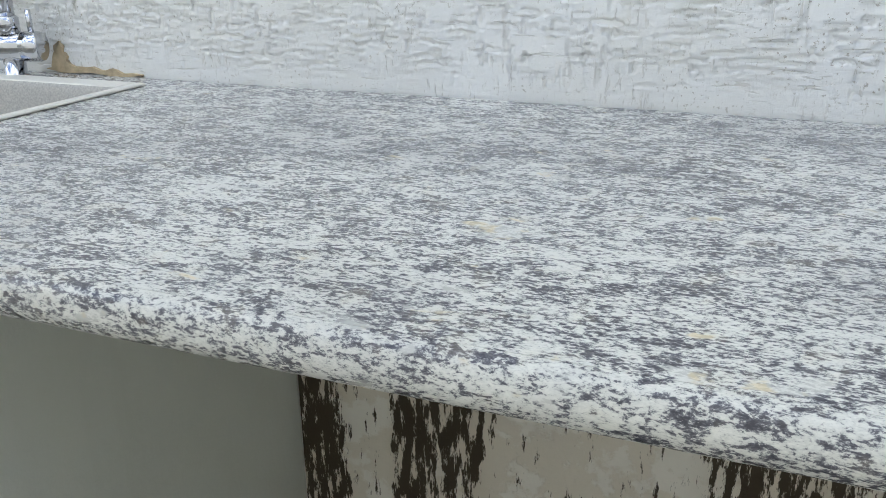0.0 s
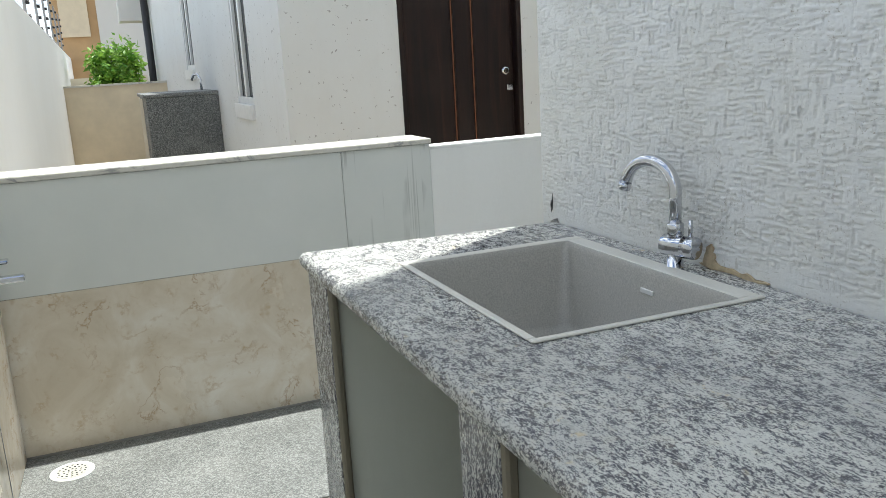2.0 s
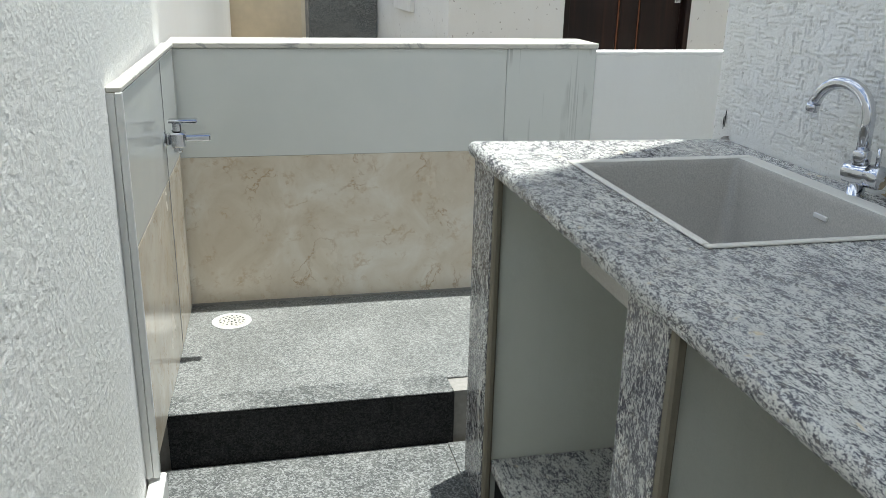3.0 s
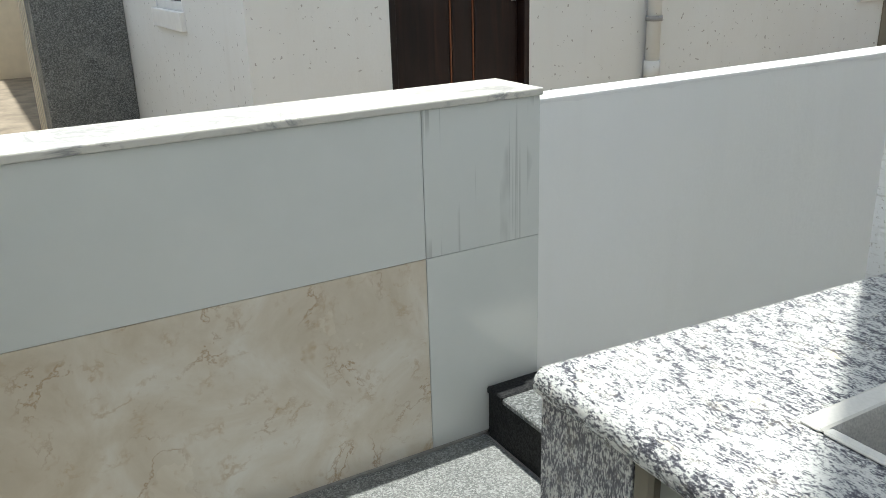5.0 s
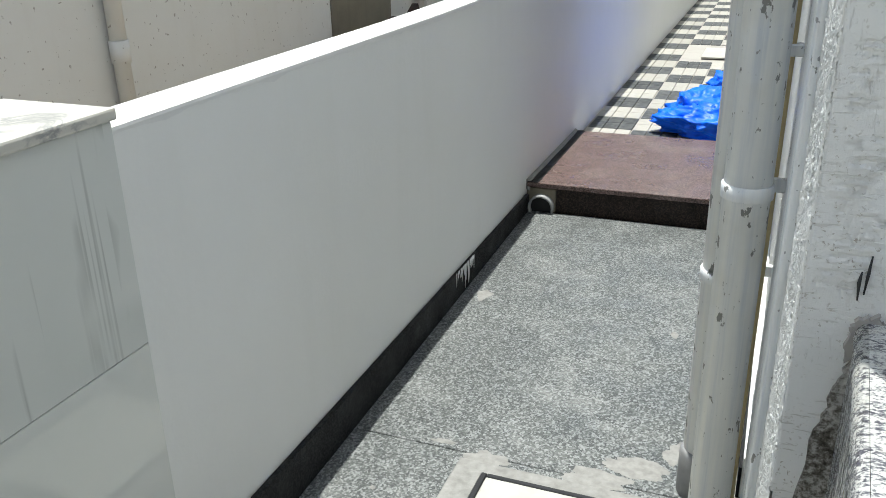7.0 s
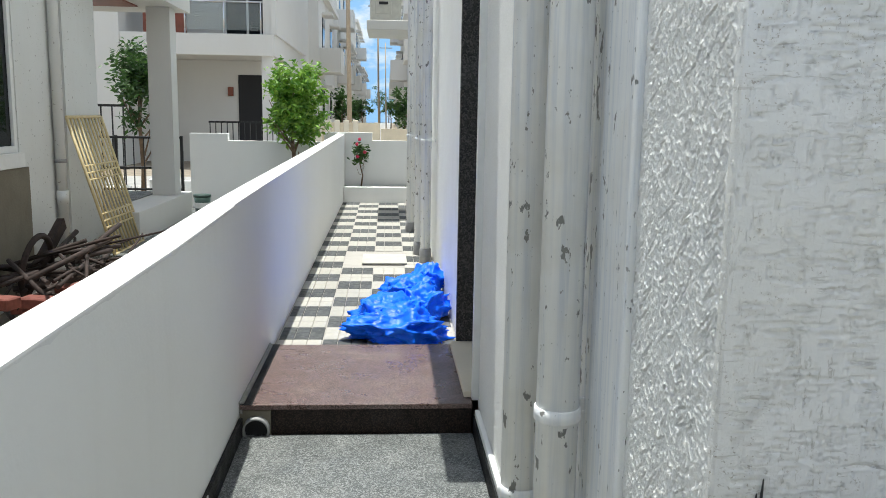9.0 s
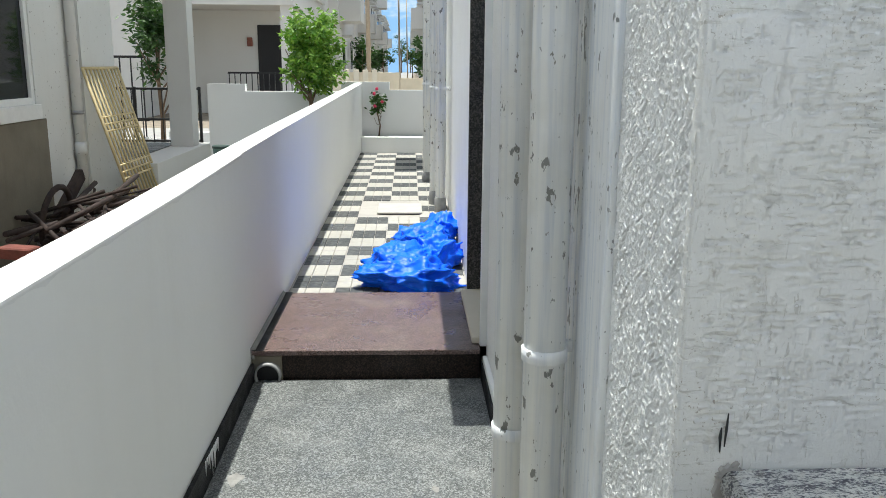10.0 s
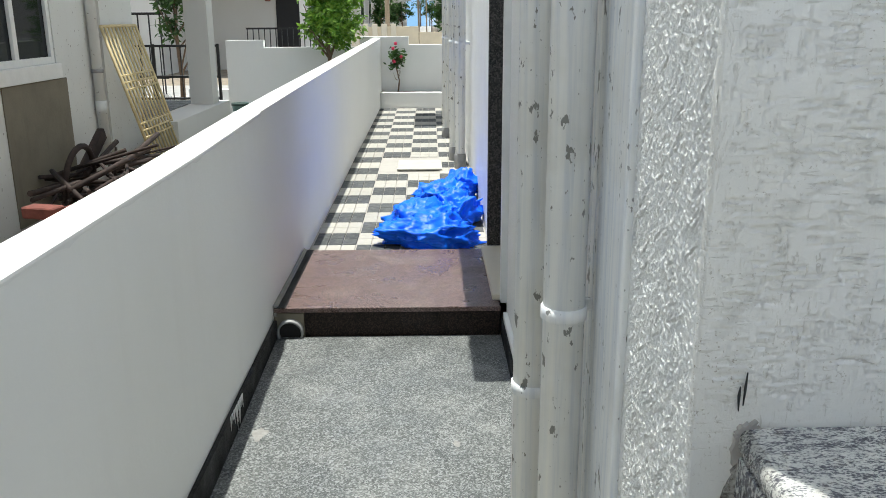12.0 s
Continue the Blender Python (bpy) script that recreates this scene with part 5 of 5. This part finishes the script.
bmesh.ops.rotate(plank, verts=plank.verts[:], cent=(-2.05, 5.0, 0.1), matrix=Matrix.Rotation(radians(-62), 3, "X"))
bmesh.ops.translate(plank, verts=plank.verts[:], vec=(0, 0.15, -0.08))
tagged(part("scrap_plank", plank, M_RUST), "dark timber plank leaning over the junk heap", "plank", "junk heap by the wall")

bucket = thing("paint_bucket", (-1.72, 9.6, 0.06), "dark green paint bucket with white label", "bucket")
part("tub", tube([(-1.72, 9.6, 0.06), (-1.72, 9.6, 0.27)], [0.085, 0.10], 20), M_BUCKET, bucket)
part("rim", tube([(-1.72, 9.6, 0.255), (-1.72, 9.6, 0.285)], 0.107, 20), M_BUCKET, bucket)
part("label", tube([(-1.72, 9.6, 0.12), (-1.72, 9.6, 0.19)], [0.0925, 0.099], 20, False), M_UPVC, bucket, "white label band")

# iron gate and railing beyond the porch
gate = thing("iron_gate", (-2.9, 10.25, -0.1), "black painted iron gate", "gate")
for x in (-3.6, -2.95, -2.35, -2.12):
    part("post", box(x, x + 0.035, 10.22, 10.255, -0.1, 0.98, 0.003), M_IRON, gate)
for z in (0.27, 0.55, 0.94):
    part("rail", box(-3.6, -2.09, 10.225, 10.25, z, z + 0.03, 0.003), M_IRON, gate)
for k in range(11):
    part("bar", box(-3.5 + 0.13 * k, -3.488 + 0.13 * k, 10.23, 10.244, 0.0, 0.94), M_IRON, gate)
rail2 = thing("railing", (-4.2, 13.0, -0.1), "black iron railing by the street", "railing")
for z in (0.35, 1.35):
    part("rail", box(-6.0, -3.6, 13.0, 13.03, z, z + 0.04, 0.003), M_IRON, rail2)
for k in range(14):
    part("bar", box(-5.95 + 0.175 * k, -5.93 + 0.175 * k, 13.0, 13.02, -0.1, 1.37), M_IRON, rail2)
rb = random.Random(5)
rub = []
for k in range(90):
    x, y, r = rb.uniform(-6.5, -3.0), rb.uniform(11.2, 14), rb.uniform(0.04, 0.16)
    rub.append(jitter(box(x, x + r * 1.5, y, y + r, -0.1, -0.1 + r * rb.uniform(0.6, 2.4), 0.01), 0.02, k))
tagged(part("rubble", merge(*rub), M_UPVC), "heap of broken white rubble in the street", "rubble", kind="stuff")

# neighbour's wash place behind, seen over the tiled wall
nblock = thing("granite_counter", (-5.8, -0.33, -0.15), "grey granite clad counter of the neighbour", "counter")
part("body", box(-6.3, -5.2, -0.64, -0.002, -0.15, 1.055, 0.004), M_FLOOR, nblock)
part("top", box(-6.3, -5.19, -0.66, -0.002, 1.0555, 1.09, 0.006), M_FLOOR_PALE, nblock)
for k in range(4):
    part("edge_strip", box(-5.9 + 0.16 * k, -5.86 + 0.16 * k, -0.668, -0.6605, -0.1, 1.05, 0.002), M_PALEBEIGE, nblock)
ntap = thing("swan_neck_tap", (-5.6, -0.1, 1.09), "small chrome swan-neck tap on the neighbour's counter", "tap")
part("spout", tube([(-5.6, -0.1, 1.09), (-5.6, -0.1, 1.19), (-5.63, -0.12, 1.24), (-5.69, -0.15, 1.24), (-5.72, -0.17, 1.19)], 0.012, 8), M_CHROME, ntap)
structure("wall_beige", box(-11.15, -11.0, -1.474, -0.001, -0.158, 1.15), M_BEIGE, "beige cross wall of the neighbour's wash place", "wall")
structure("wall_beige_trim", box(-11.18, -10.98, -1.474, -0.001, 1.1505, 1.18), M_CAP, "white coping on the beige wall", "coping")
structure("wall_cross_far", box(-16.0, -15.85, -1.474, -0.001, -0.158, 1.30), M_PALEBEIGE, "cream cross wall further back", "wall")
for k in range(8):
    x = -2.4 - 2.3 * k
    fp = thing("fence_post", (x, -1.6, 1.8), "galvanised electric fence post with black insulators", "fence post", "electric fence on the rear wall")
    part("post", box(x - 0.015, x + 0.015, -1.615, -1.585, 1.8, 2.75, 0.002), M_PIPEGREY, fp)
    for j in range(6):
        part("insulator", tube([(x, -1.585, 1.92 + 0.14 * j), (x, -1.55, 1.92 + 0.14 * j)], 0.022, 8), M_IRON, fp)
for j in range(6):
    tagged(part("fence_wire", tube([(-18.6, -1.55, 1.92 + 0.14 * j), (0.0, -1.55, 1.92 + 0.14 * j)], 0.002, 4), M_PIPEGREY), "thin steel fence wire", "wire", "electric fence on the rear wall")
for i, (x, y, s) in enumerate(((-13.4, -0.75, 0.85), (-14.0, -0.45, 0.95), (-14.6, -0.8, 0.9))):
    tree((x, y, -0.15), 2.3 * s, (0.34, 0.3, 0.6), 1500, 0.13, 30 + i, "leafy green hedge tree in the next yard", M_LEAF, 0.4)
hb = thing("wall_box", (-13.2, -0.25, 2.2), "white concrete box projecting from the wall", "wall box")
part("shell", box(-13.5, -12.9, -0.5, -0.001, 2.2, 3.2, 0.01), M_HOUSE, hb)
bp = thing("downpipe", (-12.6, -0.09, -0.15), "black downpipe on the neighbour's wall", "pipe")
part("pipe", tube([(-12.6, -0.09, -0.15), (-12.6, -0.09, 2.6)], 0.06, 10), M_IRON, bp)
oh = thing("far_house", (-22, -0.5, -0.15), "tan house with a darker panel", "house")
part("wall", box(-26, -20, -1.8, -0.75, -0.158, 7.5), M_ORANGE, oh)
part("panel", box(-19.99, -19.9, -1.6, -0.95, 2.3, 7.0), M_BEIGE, oh, "brown tan panel")
part("roof", box(-26.2, -19.8, -1.9, -0.65, 7.5, 7.7), M_HOUSE, oh)
part("side_wall", box(-20.2, -19.9, -0.749, 2.5, -0.158, 6.0), M_HOUSE, oh, "white side wall")

# ---- houses across the street ----
def street_house(x0, x1, y0, y1, storeys, side, label):
    """A white two- or three-storey house with slab bands, windows and balconies towards the lane."""
    h = thing("street_house", ((x0 + x1) / 2, (y0 + y1) / 2, -0.158), label, "house", "row of white houses")
    top = storeys * 3.1
    part("wall", box(x0, x1, y0, y1, -0.158, top), M_HOUSE, h)
    part("roof", box(x0 - 0.25, x1 + 0.25, y0 - 0.25, y1 + 0.25, top, top + 0.25), M_HOUSE, h)
    face = x1 if side > 0 else x0
    for s in range(storeys):
        z = 3.1 * s
        n = max(1, int((y1 - y0) // 3.5))
        for k in range(n):
            y = y0 + (k + 0.5) * (y1 - y0) / n
            wdw = part("window", box(min(face, face + side * 0.03), max(face, face + side * 0.03), y - 0.6, y + 0.6, z + 1.0, z + 2.3), M_GLASS, h)
            part("sunshade", box(min(face, face + side * 0.45), max(face, face + side * 0.45), y - 0.8, y + 0.8, z + 2.4, z + 2.5), M_HOUSE, wdw)
        if s:
            part("balcony", box(min(face, face + side * 0.9), max(face, face + side * 0.9), y0 + 0.3, y0 + 3.2, z - 0.1, z + 0.9), M_HOUSE, h)
            part("window", box(x0 + 0.8, x0 + 2.0, y0 - 0.03, y0, z + 0.9, z + 2.3), M_GLASS, h)
    return h


# the house with the glass balcony
fh = thing("balcony_house", (-6.0, 25.0, -0.158), "white two-storey house with glass balcony and porch", "house")
part("wall", box(-12, -2.45, 24.2, 32, -0.158, 7.5), M_HOUSE, fh)
part("porch_slab", box(-6.35, -2.4, 21.8, 24.2, 2.75, 3.30, 0.01), M_HOUSE, fh, "white balcony slab")
part("porch_pillar", box(-2.75, -2.45, 21.9, 22.2, -0.158, 2.75), M_HOUSE, fh)
part("balcony_side", box(-2.47, -2.35, 21.8, 30.0, 3.3005, 4.5), M_HOUSE, fh, "white balcony parapet")
part("side_wing", box(-9.0, -6.36, 21.8, 24.2, -0.158, 7.5), M_HOUSE, fh)
part("upper_pier", box(-2.7, -2.48, 21.9, 22.15, 3.3005, 7.4), M_HOUSE, fh)
part("roof", box(-12.2, -2.2, 21.5, 32.2, 7.5, 7.75), M_HOUSE, fh)
part("panel", box(-5.85, -4.75, 22.2, 22.3, 3.3, 5.6), M_BROWNPANEL, fh, "red-brown slatted panel")
# thin black sheet on the wall, painted shade of the doorway
dr = part("door", box(-3.75, -2.75, 24.16, 24.199, -0.1, 2.35), M_DARK, fh, "black sheet standing in for the shaded open doorway")
bd = part("balcony_door", box(-4.05, -2.85, 24.16, 24.199, 3.3005, 5.05), M_GLASS, fh, "dark sliding balcony door")
part("door_frame", box(-3.48, -3.42, 24.13, 24.159, 3.31, 5.05), M_UPVC, bd)
part("door_frame", box(-4.11, -4.05, 24.13, 24.159, 3.31, 5.1), M_UPVC, bd)
gl = part("balustrade", box(-4.7, -2.75, 21.90, 21.912, 3.40, 4.08), M_CLEAR, fh, "glass balustrade")
gl.visible_shadow = False
part("handrail", tube([(-4.75, 21.9, 4.12), (-2.7, 21.9, 4.12)], 0.025, 8), M_CHROME, fh)
for x in (-4.7, -3.7, -2.75):
    part("baluster", tube([(x, 21.88, 3.3), (x, 21.88, 4.12)], 0.02, 8), M_CHROME, fh)
part("wall_lamp", box(-4.05, -3.9, 24.1, 24.199, 1.75, 2.0, 0.01), M_BROWNPANEL, fh, "small brown wall fitting")
prail = thing("railing", (-4.3, 18.2, -0.1), "black iron railing before the balcony house", "railing")
for z in (0.5, 1.05):
    part("rail", box(-3.4, -1.6, 18.2, 18.23, z, z + 0.04), M_IRON, prail)
for k in range(15):
    part("bar", box(-3.38 + 0.125 * k, -3.36 + 0.125 * k, 18.2, 18.22, -0.1, 1.08), M_IRON, prail)
structure("wall_street", merge(box(-1.05, 0.4, 17.8, 17.95, -0.158, 1.10), box(0.42, 3.0, 17.8, 17.95, -0.158, 0.98)), M_BEIGE, "beige front wall across the street", "wall")
for k in range(5):
    structure("wall_street_pier", box(-1.0 + 0.2 * k, -0.88 + 0.2 * k, 17.77, 17.799, -0.1, 1.16, 0.01), M_PALEBEIGE, "cream pier on the beige wall", "pier")
for k, (y0, y1, st) in enumerate(((35, 45, 2), (48, 58, 3), (61, 72, 2), (76, 90, 3), (95, 115, 2))):
    street_house(-12, -2.3, y0, y1, st, 1, "white house in the row along the lane")
for k, (y0, y1, st) in enumerate(((26, 33, 2), (42, 54, 2), (57, 70, 3), (74, 90, 2), (94, 115, 2))):
    street_house(1.6 if k else 2.0, 10, y0, y1, st, -1, "white house in the row along the lane")
for at, hgt in (((-0.35, 20.0, -0.1), 8.0), ((0.1, 46.0, -0.1), 7.5), ((0.45, 75.0, -0.1), 7.5)):
    pl = thing("street_pole", at, "weathered street pole with cables", "pole", "street poles")
    part("shaft", tube([at, (at[0] - 0.1, at[1], hgt)], [0.06, 0.04], 10), M_POLE, pl)
    part("arm", box(at[0] - 0.6, at[0] + 0.5, at[1] - 0.03, at[1] + 0.03, hgt - 0.5, hgt - 0.43), M_PIPEGREY, pl)
structure("backdrop", box(-30, 30, 140.0, 140.2, -0.3, 45), M_FARSKY, "blue sky with small white clouds at the end of the lane", "sky")
cb = [(-7.0 + 6.6 * k / 12, 20.5 - 0.5 * k / 12, 3.95 + 1.0 * k / 12 - 0.25 * math.sin(math.pi * k / 12)) for k in range(13)]
tagged(part("overhead_cable", tube(cb, 0.012, 5), M_IRON), "slack black overhead cable", "cable")
cb2 = [(-0.4 + 4.5 * k / 10, 20.0 + 3 * k / 10, 5.0 + 1.2 * k / 10 - 0.2 * math.sin(math.pi * k / 10)) for k in range(11)]
tagged(part("overhead_cable", tube(cb2, 0.012, 5), M_IRON), "slack black overhead cable", "cable")
for i, (x, y, s) in enumerate(((-1.6, 40, 1.0), (-1.3, 62, 1.1), (1.3, 36, 1.0), (0.9, 80, 1.2), (-0.6, 130, 2.2), (0.8, 135, 2.0))):
    tree((x, y, -0.15), 2.6 * s, (0.8 * s, 0.8 * s, 0.9 * s), 900, 0.22, 60 + i, "small green street tree by the lane", M_LEAFDARK, 0.3)

# ---- pieces of the floors, last ----
def slabs(parent, xs, ys, z, thick, material, gap=0.003):
    """Floor slabs between the joint lines xs and ys, each a piece of its own."""
    for i in range(len(xs) - 1):
        for j in range(len(ys) - 1):
            part("slab", box(xs[i] + gap / 2, xs[i + 1] - gap / 2, ys[j] + gap / 2, ys[j + 1] - gap / 2, z - thick, z, 0.0015), material, parent)


slabs(floor_front, (0.804, 1.7, 2.9, 4.1, 5.5), (-1.452, -0.66, -0.004), FRONT_Z, 0.0055, M_FLOOR)
slabs(floor_wash, (0.0, 0.70), (-1.44, -0.125), WASH_Z, 0.0055, M_FLOOR_PALE)
slabs(floor_passage, (-0.03, 0.918), (0.062, 0.697, 2.40), 0.0, 0.0055, M_FLOOR)
PW, PD = 0.2415, 0.25
paver_mesh = {}
for shade, mt in (("cream", M_WHITEPAVER), ("dark", M_DARKPAVER)):
    bm = merge(*[box(-PW / 2 + 0.002 + k * (PW - 0.004) / 3 + 0.0015, -PW / 2 + 0.002 + (k + 1) * (PW - 0.004) / 3 - 0.0015, -PD / 2 + 0.002 + j * (PD - 0.004) / 2 + 0.0015, -PD / 2 + 0.002 + (j + 1) * (PD - 0.004) / 2 - 0.0015, -0.02, 0.006, 0.003) for k in range(3) for j in range(2)])
    me = bpy.data.meshes.new("paver_" + shade)
    bm.to_mesh(me)
    bm.free()
    me.materials.append(mt)
    paver_mesh[shade] = me
slope = math.atan2(0.1, 6.55)
for i in range(4):
    for j in range(26):
        y = 3.435 + PD * j
        z = 0.075 + (y - 3.31) * 0.1 / 6.55
        if 5.6 < y < 6.2 and 1 <= i <= 2:
            continue
        ob = new("paver", paver_mesh["cream" if (i + j) % 2 == 0 else "dark"])
        ob.parent = paving
        ob.location = (-0.028 + PW * (i + 0.5), y, z + 0.001)
        ob.rotation_euler = (slope, 0, 0)
